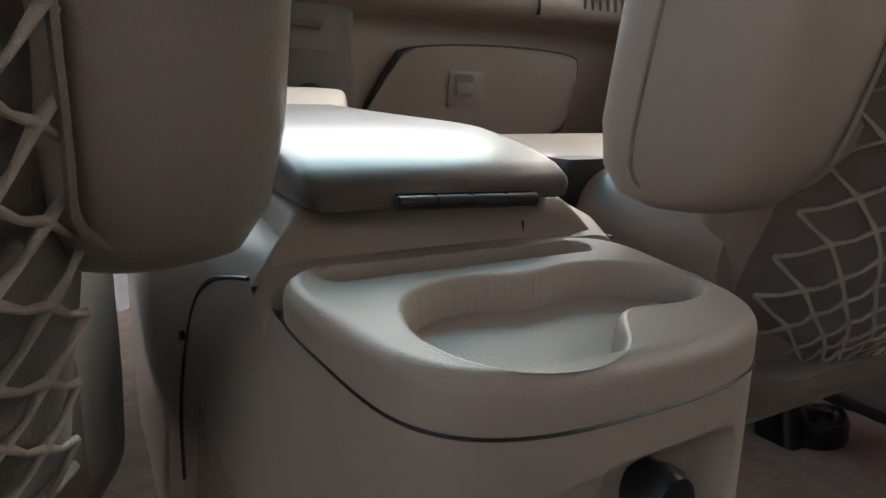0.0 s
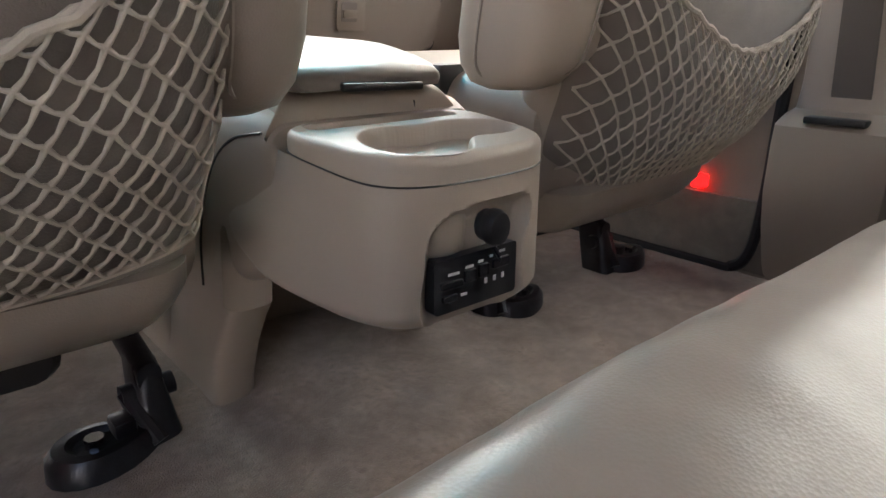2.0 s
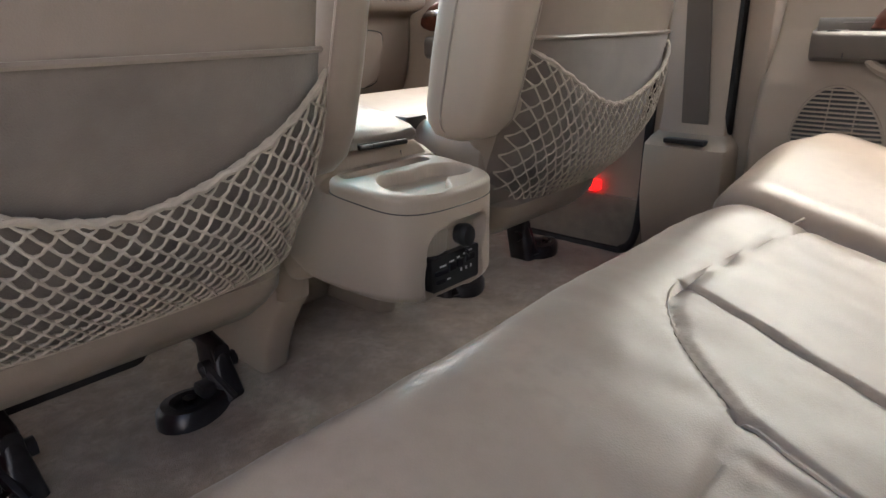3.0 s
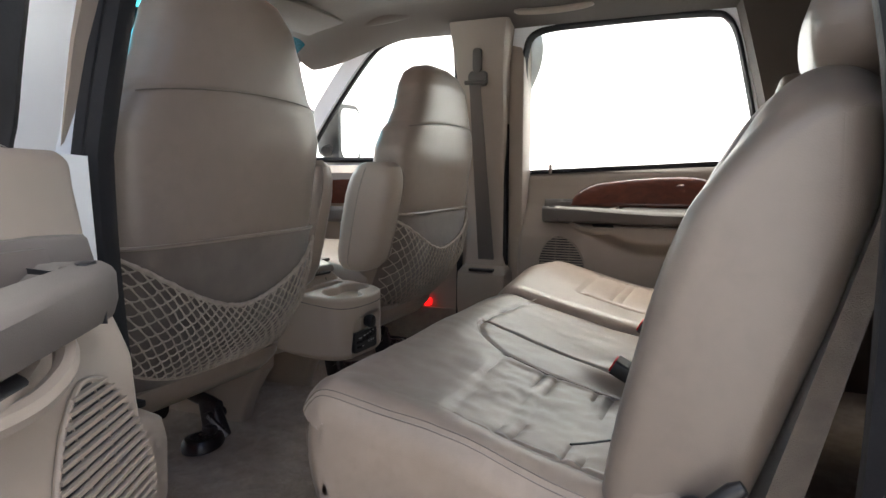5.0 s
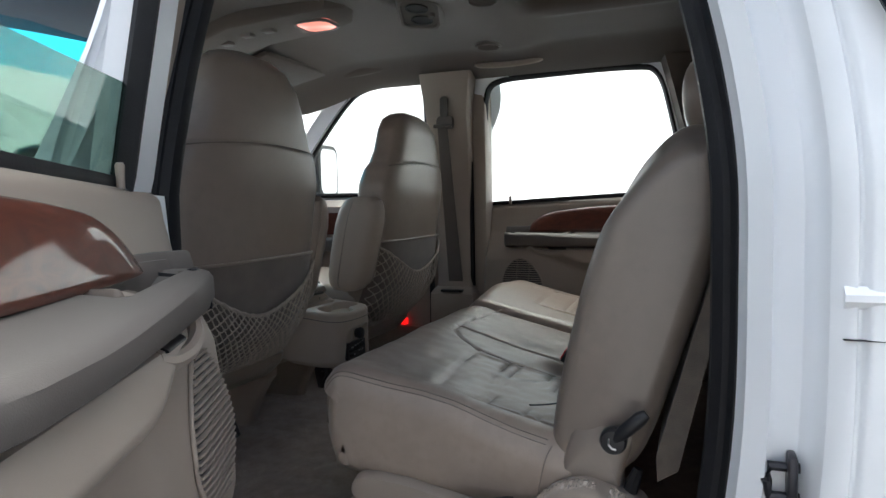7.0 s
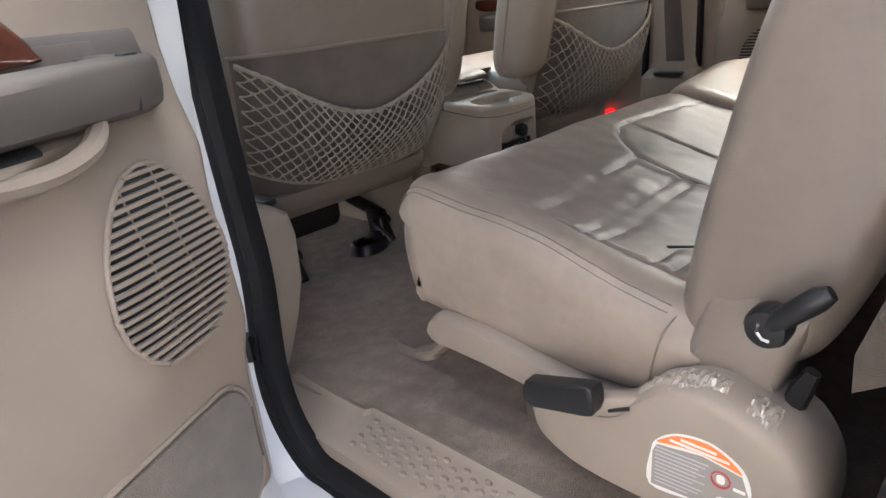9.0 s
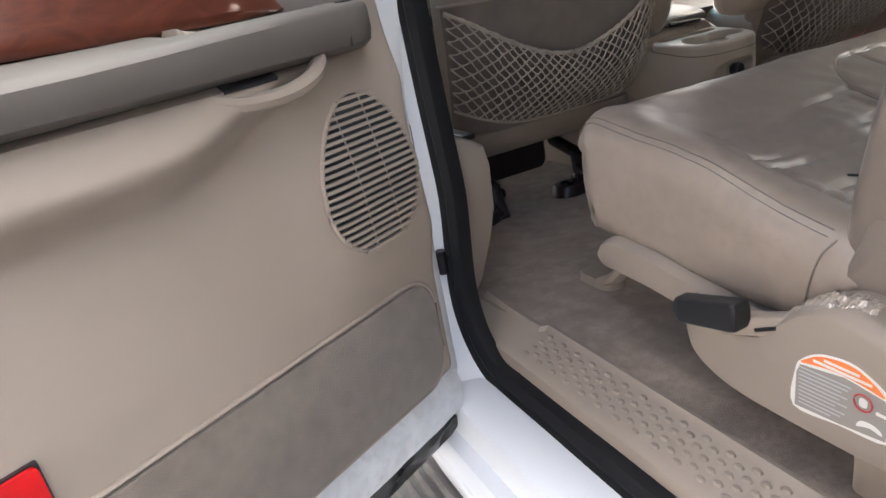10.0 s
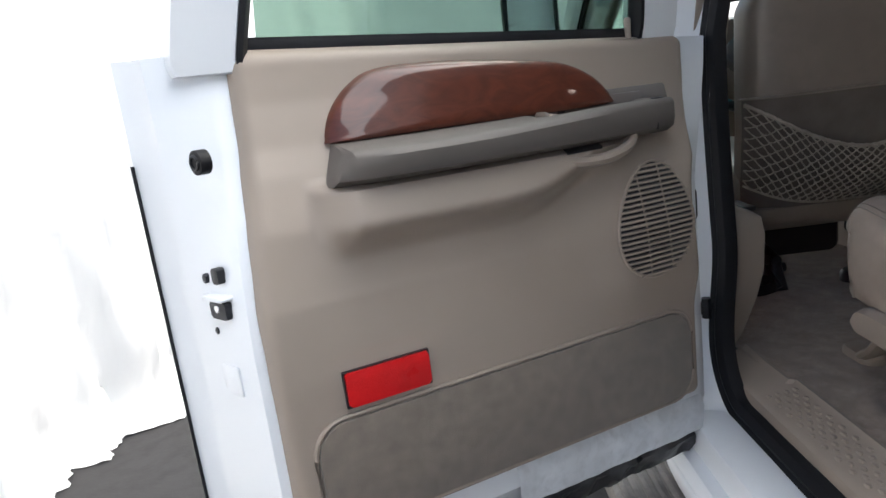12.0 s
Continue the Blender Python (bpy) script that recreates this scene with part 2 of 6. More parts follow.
def sstep(a, b, x):
    t = min(1.0, max(0.0, (x - a) / (b - a)))
    return t * t * (3 - 2 * t)


def seg_dist(x, y, poly):
    best = 9.0
    for (ax, ay), (bx, by) in zip(poly, poly[1:]):
        dx, dy = bx - ax, by - ay
        t = max(0.0, min(1.0, ((x - ax) * dx + (y - ay) * dy) / (dx * dx + dy * dy + 1e-12)))
        best = min(best, math.hypot(x - ax - t * dx, y - ay - t * dy))
    return best


# ---- setting: ground, cloth backdrop, cabin floor, headliner ----
bm = bmesh.new()
bmesh.ops.create_grid(bm, x_segments=40, y_segments=40, size=150)
moved(bm, Matrix.Translation((0, 0, -0.72)))
ground = tagged(part("ground", bm, GROUND), "dark worn concrete ground under the vehicle", "ground", kind="structure")


def curtain(name, corners, height, seed, label, cloth):
    """A hanging sheet along a line on the ground, with folds and a crumpled hem."""
    rnd = random.Random(seed)
    line = smooth_poly([(*c, 0) for c in corners], closed=False, step=40)
    ph = [rnd.uniform(0, 6.28) for _ in range(6)]
    rings = []
    n = 30
    for i, p in enumerate(line):
        q = line[min(i + 1, len(line) - 1)] - line[max(i - 1, 0)]
        nrm = Vector((-q.y, q.x, 0)).normalized()
        ring = []
        for k in range(n + 1):
            h = k / n
            amp = 0.03 + 0.05 * (1 - h)
            wob = math.sin(i * 0.31 + ph[0] + 2 * h) * 0.5 + math.sin(i * 0.13 + ph[1] - 2 * h)
            wob += noise.noise(Vector((i * 0.21, h * 7, seed))) * 1.1 + noise.noise(Vector((i * 0.5, h * 17, seed))) * 0.5 * (1 - h)
            hem = 0.16 * max(0.0, 1 - h * 9) + 0.04 * noise.noise(Vector((i * 0.12, 3.3, seed))) * max(0.0, 1 - h * 6)
            z = -0.715 + max(0.0, (h - 0.05)) * height + 0.02 * (1 - h) * abs(noise.noise(Vector((i * 0.9, h * 9, 1.7 + seed))))
            ring.append(Vector((p.x, p.y, 0)) + nrm * (wob * amp - hem) + Vector((0, 0, z)))
        rings.append(ring)
    ob = part(name, loft(rings, cap=False, closed=False), cloth, sharp=60)
    return tagged(ob, label, "cloth sheet", kind="structure")


curtain("backdrop", [(-3.05, -6.0), (-3.35, -2.5), (-3.35, 0.2), (-3.18, 1.1), (-2.98, 1.9), (-2.7, 2.9), (-1.9, 5.2), (0.5, 5.8)], 2.5, 3,
        "white hanging cloth sheet with crumpled folds and hem", CLOTH)
curtain("backdrop", [(0.4, 5.9), (2.6, 5.0), (2.9, 2.0), (2.8, -1.0), (3.0, -5.0), (0.0, -6.4), (-3.05, -6.1)], 3.5, 8,
        "thin white cloth sheet around the vehicle", CLOTH_THIN)


def cabin_floor():
    nx, ny = 90, 150
    rows = []
    for j in range(ny + 1):
        y = -2.3 + 3.7 * j / ny
        row = []
        for i in range(nx + 1):
            x = -0.758 - 0.027 * sstep(-0.03, 0.03, y) + (1.543 + 0.027 * sstep(-0.03, 0.03, y)) * i / nx
            hump = 0.035 * math.exp(-((x - 0.02) / 0.2) ** 2) * sstep(-0.3, 0.5, y)
            z = -0.012 + hump + 0.004 * noise.noise(Vector((x * 6, y * 6, 0))) + 0.0015 * noise.noise(Vector((x * 40, y * 40, 3)))
            z += 0.004 * noise.noise(Vector((x * 14, y * 2, 9)))
            row.append((x, y, z))
        rows.append(row)
    return loft(rows, cap=False, closed=False)


floor = tagged(part("floor", cabin_floor(), CARPET), "worn brown-grey cut-pile carpet in the cabin", "floor", kind="structure")


def head_z(x, y):
    ax = abs(x)
    z = 1.215 - 0.02 * (ax / 0.5) ** 2 - 0.045 * sstep(0.58, 0.80, ax)
    z += 0.055 * (1 - sstep(0.22, 0.31, ax)) * (1 - sstep(-0.33, -0.25, y))
    z -= 0.022 * math.exp(-((y + 0.14) / 0.10) ** 2) * (1 - sstep(0.55, 0.75, ax))
    z -= 0.085 * sstep(0.45, 0.90, y)
    # oval hollow over the near front seat and the trough that runs up to the control pod
    r = math.hypot((x + 0.43) / 0.095, (y - 0.10) / 0.105)
    z += 0.016 * (1 - sstep(0.80, 1.05, r)) - 0.005 * math.exp(-((r - 1.12) / 0.12) ** 2)
    z += 0.018 * (1 - sstep(0.5, 1.0, math.hypot((x + 0.03) / 0.15, (y - 0.035) / 0.055)))
    # shallow pressed edges along the rear dome
    z -= 0.006 * math.exp(-((ax - 0.335) / 0.018) ** 2) * sstep(-0.28, -0.36, y)
    return z


def headliner():
    rows = []
    for j in range(221):
        y = -2.3 + 3.2 * j / 220
        rows.append([(-0.80 + 1.60 * i / 130, y, head_z(-0.80 + 1.60 * i / 130, y)) for i in range(131)])
    return loft(rows, cap=False, closed=False)


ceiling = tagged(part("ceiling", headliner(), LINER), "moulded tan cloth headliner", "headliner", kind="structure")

# ---- the vehicle's shell ----
OPEN = [(0.005, 1.07), (0.042, 0.92), (0.062, 0.79), (0.073, 0.66), (0.072, 0.50), (0.056, 0.31), (0.032, 0.13), (-0.002, 0.025), (-0.062, -0.045),
        (-0.15, -0.053), (-0.35, -0.053), (-0.55, -0.050), (-0.66, -0.02), (-0.735, 0.10), (-0.772, 0.33), (-0.778, 0.55), (-0.773, 0.70),
        (-0.745, 0.86), (-0.705, 0.99), (-0.645, 1.10), (-0.50, 1.148), (-0.26, 1.158), (-0.09, 1.148), (-0.026, 1.118)]
OUTLINE = [(v.x, v.y) for v in smooth_poly([(a, b, 0) for a, b in OPEN], step=6)]


def side_x(z):
    return 0.16 * max(0.0, z - 0.66)


def loop(d, x, side=-1):
    """The rear doorway's outline grown by d metres, at distance x from the middle of the vehicle."""
    n = len(OUTLINE)
    out = []
    for i, (y, z) in enumerate(OUTLINE):
        ay, az = OUTLINE[i - 2]
        by, bz = OUTLINE[(i + 2) % n]
        ty, tz = by - ay, bz - az
        l = math.hypot(ty, tz) or 1
        ny, nz = -tz / l, ty / l
        if ny * (y + 0.37) + nz * (z - 0.55) < 0:
            ny, nz = -ny, -nz
        grow = d * (1 + 0.28 * sstep(-0.45, -0.72, y)) if d > 0.04 else d
        if d > 0.04 and y > -0.15:
            grow = 0.04 + (d - 0.04) * (1 - 0.75 * sstep(-0.15, -0.02, y) * sstep(0.6, 1.0, z))
        yy, zz = y + ny * grow, z + nz * grow
        out.append((side * (x - side_x(zz) + 0.035 * sstep(0.25, -0.03, zz)), yy, zz))
    return out


def plate(poly, f, thick, bev=0.0):
    return prism(poly, lambda a, b: f(a, b, 0.0), lambda a, b: f(a, b, thick), bev)


body = thing("car_body", (0, -0.6, -0.72), "white painted large sport utility vehicle shell with open rear door", "car")


def strip(rings):
    rings = [r + [r[0]] for r in rings]
    bm = loft(rings, cap=False, closed=False)
    bmesh.ops.remove_doubles(bm, verts=bm.verts[:], dist=1e-6)
    return bm


part("door_jamb", strip([loop(0.018, 0.800), loop(0.020, 0.826), loop(0.030, 0.850), loop(0.034, 0.880), loop(0.042, 0.898), loop(0.045, 0.902), loop(0.049, 0.894), loop(0.054, 0.888), loop(0.070, 0.886), loop(0.075, 0.892), loop(0.079, 0.908), loop(0.081, 0.930), loop(0.082, 0.945)]), WHITE, body, "white painted door jamb")
part("door_seal", strip([loop(0.0, 0.800), loop(-0.004, 0.812), loop(-0.002, 0.826), loop(0.010, 0.836), loop(0.018, 0.834), loop(0.024, 0.842), loop(0.034, 0.842), loop(0.036, 0.832), loop(0.03, 0.80)]), RUBBER, body, "black rubber door seal")


def side_skin(side):
    """Outer skin round the rear doorway: rear quarter, roof rail, sill and centre pillar."""
    n = len(OUTLINE)
    a = loop(0.082, 0.945, side)
    b = loop(0.092, 0.960, side)
    c = []
    for x, y, z in b:
        yy = max(-2.5, y + (y + 0.37) * 6) if y < -0.66 else min(0.17 - 0.11 * sstep(0.66, 1.04, z), y + 0.015)
        zz = z
        if z > 1.05:
            zz = z + 0.07
        if z < 0.0:
            zz = z - 0.12
        if -0.66 <= y <= -0.06:
            yy = y
        c.append((side * (0.975 - side_x(zz) - (0.06 if zz > 1.15 else 0)), yy, zz))
    groove = [loop(d, x, side) for d, x in ((0.098, 0.962), (0.100, 0.955), (0.103, 0.955), (0.105, 0.9625), (0.110, 0.9645), (0.118, 0.966))] if side < 0 else []
    return strip([a, b, *groove, c])


part("left_side_panel", side_skin(-1), WHITE, body, sharp=75)
# pressed lines and recess on the rear quarter beside the doorway
for z0, z1, dx, skin in ((0.526, 0.548, 0.0022, WHITE), (0.4950, 0.4964, 0.0004, RUBBER)):
    part("body_crease", loft([[(x + 0.006, y, z0), (x - dx, y, z0 + (z1 - z0) * 0.35), (x - dx, y, z1 - (z1 - z0) * 0.35), (x + 0.006, y, z1)] for x, y in ((-0.9660, -0.892), (-0.9680, -1.2), (-0.9752, -2.45))]), skin, body)
part("door_striker", merge(tube([(-0.90, -0.865, 0.305), (-0.90, -0.835, 0.305), (-0.90, -0.832, 0.322), (-0.90, -0.835, 0.339), (-0.90, -0.865, 0.339)], 0.006, 8),
                           box(-0.915, -0.885, -0.862, -0.852, 0.29, 0.355, 0.004)), METAL_DARK, body, "dark steel door striker")
part("door_seal", box(0.79, 0.90, 0.084, 0.100, -0.05, 1.14, 0.006), RUBBER, body)
part("door_jamb", box(0.805, 0.90, 0.028, 0.083, -0.05, 1.14, 0.01), PLASTIC, body)
part("front_door_seal", tube(smooth_poly([(0.765, 0.265, 1.10), (0.785, 0.262, 0.80), (0.79, 0.258, 0.47), (0.79, 0.262, 0.29), (0.79, 0.266, 0.12), (0.788, 0.276, 0.03), (0.782, 0.305, -0.006), (0.775, 0.37, -0.010), (0.775, 0.9, -0.010)], closed=False, step=6), 0.011, 8), RUBBER, body, "black rubber front door seal")
part("roof_panel", box(-0.80, 0.80, -2.4, 0.95, 1.30, 1.33, 0.012), WHITE, body)
part("quarter_window", plate([(-0.820, 1.07), (-0.868, 0.925), (-0.925, 0.795), (-0.955, 0.750), (-1.01, 0.725), (-1.9, 0.71), (-1.9, 1.08)], lambda a, b, t: (-0.982 + side_x(b) - t, a, b), 0.006, 0.002), GLASS_DARK, body, "dark privacy glass in the rear quarter")
for x0, x1, y0, y1 in ((-0.862, -0.835, -2.33, -0.93), (0.835, 0.862, -2.33, -0.90), (-0.862, 0.862, -2.36, -2.33)):
    part("rear_inner_panel", box(x0, x1, y0, y1, -0.05, 1.20), PLASTIC_DARK, body)
part("underbody", box(-0.84, 0.84, -2.3, 1.35, -0.16, -0.06, 0.02), METAL_DARK, body)
part("rocker_panel", box(-0.955, -0.86, -0.75, 1.2, -0.20, -0.075, 0.02), WHITE, body)
part("rocker_panel", box(0.86, 0.955, -0.85, 1.2, -0.20, -0.05, 0.02), WHITE, body)

# front door on the near side, closed: painted frame round its window
FW = [(0.330, 0.680), (0.285, 0.684), (0.264, 0.700), (0.217, 0.785), (0.170, 0.875), (0.124, 0.965), (0.088, 1.045), (0.094, 1.098), (0.17, 1.128), (0.30, 1.136), (0.42, 1.14), (0.55, 1.13), (0.66, 1.08), (0.86, 0.88), (0.99, 0.73), (1.0, 0.70), (0.97, 0.684)]


def front_frame(side):
    c = (0.62, 0.86)
    rings = []
    base = [(v.x, v.y) for v in smooth_poly([(a, b, 0) for a, b in FW], step=5)]
    for g, x in ((0.0, 0.90), (0.0, 0.935), (0.012, 0.95), (0.03, 0.955), (0.10, 0.957)):
        ring = []
        for i, (y, z) in enumerate(base):
            ay, az = base[i - 1]
            by, bz = base[(i + 1) % len(base)]
            l = math.hypot(by - ay, bz - az) or 1
            ny, nz = (az - bz) / l, (by - ay) / l
            if ny * (y - c[0]) + nz * (z - c[1]) < 0:
                ny, nz = -ny, -nz
            yy, zz = y + ny * g, z + nz * g
            ring.append((side * (x - side_x(zz) * 1.1), yy, zz))
        rings.append(ring)
    return strip(rings)


for side, word in ((-1, "left"), (1, "right")):
    fd = part("front_door", merge(box(side * 0.90, side * 0.96, 0.16, 1.12, -0.06, 0.655, 0.015),
                                  front_frame(side)), WHITE, body, "closed white front door")
    part("window_run", tube([(side * (0.918 - side_x(z) * 1.1), y, z) for y, z in [(v.x, v.y) for v in smooth_poly([(a, b, 0) for a, b in FW], step=5)]], 0.012, 6, closed=True), RUBBER, fd)
    pane = part("window_pane", plate(FW, lambda a, b, t: (side * (0.915 + t - side_x(b) * 1.1), a, b), 0.004), GLASS, fd)
    pane.visible_shadow = False

# sloping windscreen with a blue shade band, and its pillars
def screen(s0, s1, grow=0.0):
    rows = []
    for k in range(9):
        s = s0 + (s1 - s0) * k / 8
        y, z = 1.50 - 0.64 * s, 0.70 + 0.41 * s
        w = 0.80 - 0.12 * s + grow
        rows.append([(w * math.sin(a), y - 0.10 * (1 - math.cos(a)), z) for a in [(-1 + 2 * i / 24) * 1.2 for i in range(25)]])
    return loft(rows, cap=False, closed=False)


ws = part("windscreen", screen(0.0, 0.80), GLASS, body, "clear sloping windscreen")
ws.visible_shadow = False
wb = part("shade_band", screen(0.80, 1.02), GLASS_BLUE, ws, "blue tinted windscreen shade band")
for side in (-1, 1):
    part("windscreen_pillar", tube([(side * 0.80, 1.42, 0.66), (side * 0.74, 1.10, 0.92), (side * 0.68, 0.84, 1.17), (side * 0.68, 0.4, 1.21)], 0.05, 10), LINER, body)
part("bonnet", box(-0.85, 0.85, 1.45, 2.6, 0.45, 0.66, 0.05), WHITE, body)

# ---- doorway trim on the near side ----
scuff = thing("scuff_plate", (-0.80, -0.3, -0.05), "tan plastic door sill scuff plate with raised oval dots", "sill plate")


def scuff_bm():
    prof = [(-0.842, -0.052), (-0.838, -0.034), (-0.828, -0.026), (-0.766, -0.014), (-0.757, -0.006), (-0.750, -0.007), (-0.746, -0.03)]
    rows = []
    for y, w in ((0.10, 0.90), (0.04, 0.86), (0.0, 0.84), (-0.07, 0.84), (-0.090, 0.86), (-0.096, 1.0), (-0.3, 1.0), (-0.70, 1.0)):
        rows.append([(-0.842 + (x + 0.842) * (w if x > -0.8 else 1), y, z) for x, z in prof])
    return loft(rows, cap=False, closed=False)


part("plate", scuff_bm(), PLASTIC, scuff)
dots = bmesh.new()
for i in range(32):
    for j in range(5):
        y = -0.118 - i * 0.0185
        x = -0.820 + j * 0.0165 + (0.00825 if i % 2 else 0)
        if x > -0.764:
            continue
        b = bmesh.ops.create_uvsphere(dots, u_segments=7, v_segments=4, radius=1)
        m = Matrix.Translation((x, y, -0.0260 + (x + 0.828) * 0.194)) @ Matrix.Diagonal((0.0050, 0.0074, 0.0040, 1))
        bmesh.ops.transform(dots, matrix=m, verts=b["verts"])
tagged(part("raised_dots", dots, PLASTIC, scuff), kind="stuff")


def pillar_trim(side, shift):
    """Centre pillar cover with the seat belt's retractor housing at its foot."""
    rings = []
    for z, yf, yr, xi in ((-0.02, 0.216, 0.045, 0.79), (0.02, 0.216, 0.04, 0.765), (0.10, 0.216, 0.035, 0.735), (0.16, 0.216, 0.028, 0.722), (0.24, 0.214, 0.028, 0.718),
                          (0.275, 0.215, 0.03, 0.724), (0.29, 0.21, 0.038, 0.745), (0.30, 0.205, 0.05, 0.775), (0.34, 0.205, 0.055, 0.785), (0.6, 0.205, 0.055, 0.782),
                          (0.8, 0.212, 0.05, 0.765), (1.0, 0.228, 0.045, 0.735), (1.14, 0.236, 0.02, 0.70)):
        xo = 0.86 - side_x(z)
        yf, yr = yf + shift - (0.20 * sstep(0.62, 1.02, z) if side < 0 else 0), yr + shift - (0.055 * sstep(0.62, 1.02, z) if side < 0 else 0)
        r = 0.018
        ring = [(xo, yr), (xi + r, yr), (xi + 0.3 * r, yr + 0.3 * r), (xi, yr + r), (xi, yf - r), (xi + 0.3 * r, yf - 0.3 * r), (xi + r, yf), (xo, yf)]
        rings.append([(side * x, y, z) for x, y in ring])
    return loft(rings)


for side, word in ((-1, "near"), (1, "far")):
    pt = thing("pillar_trim", (side * 0.78, 0.13, 0), "tan plastic centre pillar cover with belt housing at its foot", "pillar trim", "pillar trims")
    sy = 0.034 if side > 0 else 0.058
    part("cover", pillar_trim(side, sy), PLASTIC, pt)
    part("belt_slot", box(side * 0.735 - 0.014, side * 0.735 + 0.014, 0.075 + sy, 0.165 + sy, 0.283, 0.294, 0.003), BLACK, pt)
    if side > 0:
        part("belt_webbing", plate([(0.09, 0.285), (0.15, 0.285), (0.155, 0.93), (0.115, 0.93)], lambda a, b, t: (side * (0.768 - t - 0.28 * max(0, b - 0.7) + 0.02 * (b < 0.3)), a + sy, b), 0.003), PLASTIC_GREY, pt, "grey seat belt webbing")
        part("belt_guide", merge(plate(rrect(0.10, 0.165, 0.925, 0.975, 0.014), lambda a, b, t: (side * (0.735 - t), a + sy, b), 0.02, 0.004),
                                 tube([(side * 0.70, 0.095 + sy, 0.935), (side * 0.70, 0.17 + sy, 0.935)], 0.007, 8),
                                 plate(rrect(0.118, 0.148, 0.97, 1.05, 0.01), lambda a, b, t: (side * (0.725 - t), a + sy, b), 0.012, 0.003)), PLASTIC_GREY, pt, "grey plastic belt guide loop")

# ---- running board below the doorway ----
rb = thing("running_board", (-1.0, 0, -0.24), "brown-grey ribbed plastic running board below the sill", "running board")
part("board", box(-1.12, -0.90, -1.2, 1.3, -0.27, -0.215, 0.015), BOARD, rb)
for k in range(9):
    part("tread_rib", box(-1.105 + k * 0.023, -1.093 + k * 0.023, -1.19, 1.29, -0.217, -0.208, 0.002, 1), BOARD, rb)


# ---- rear doors: u runs from the hinge along the door, w towards the cabin, z up ----
def soft_grid(u0, u1, z0, z1, nu, nz, fw, r=0.02, back=0.03):
    """A moulded panel: a grid whose edge turns back."""
    rows = []
    for j in range(nz + 1):
        zb = z0 + (z1 - z0) * j / nz
        row = []
        for i in range(nu + 1):
            ua, ub = u0(zb), u1(zb)
            u = ua + (ub - ua) * i / nu
            z = zb + 0.045 * max(0.0, u) * sstep(0.55, 0.665, zb)
            eu, ez = min(u - ua, ub - u), min(zb - z0, z1 - zb)
            du, dz = max(0.0, r - eu), max(0.0, r - ez)
            d = min(r, math.hypot(du, dz))
            fall = back * (1 - math.sqrt(max(0.0, 1 - (d / r) ** 2)))
            row.append((u, fw(u, z) - fall, z))
        rows.append(row)
    return loft(rows, cap=False, closed=False)


LEANS = [(-0.2, 0.117), (0.25, 0.117), (0.35, 0.110), (0.45, 0.088), (0.52, 0.060), (0.56, 0.040), (0.62, 0.020), (0.66, 0.012), (0.74, 0.0)]


def lean_w(z):
    """The trim's distance from the hinge line: it leans away towards the window."""
    for (a, p), (b, q) in zip(LEANS, LEANS[1:]):
        if z <= b:
            return p + (q - p) * (z - a) / (b - a)
    return LEANS[-1][1]


def panel_w(u, z):
    w = lean_w(z)
    low = 0.432 + 0.075 * sstep(0.50, 0.22, u)
    span = sstep(0.20, 0.28, u) * sstep(0.795, 0.735, u)
    w += 0.058 * span * sstep(low - 0.036, low + 0.022, z) * sstep(0.512, 0.492, z)
    w += 0.016 * sstep(0.38, 0.27, u) * sstep(0.17, 0.27, z) * sstep(0.53, 0.44, z)
    return w


def edge_front(z):
    return 0.122 - 0.104 * sstep(0.34, 0.68, z)


def edge_rear(z):
    return 0.888 - 0.036 * sstep(0.3, 0.7, z)


def egg(n, k=1.0):
    out = []
    for i in range(n):
        a = 6.28318 * i / n
        c, s = math.cos(a), math.sin(a)
        out.append((0.222 + k * (0.079 * c * (1 - 0.16 * s)) - 0.012 * s * k, 0.360 + k * 0.094 * s))
    return out


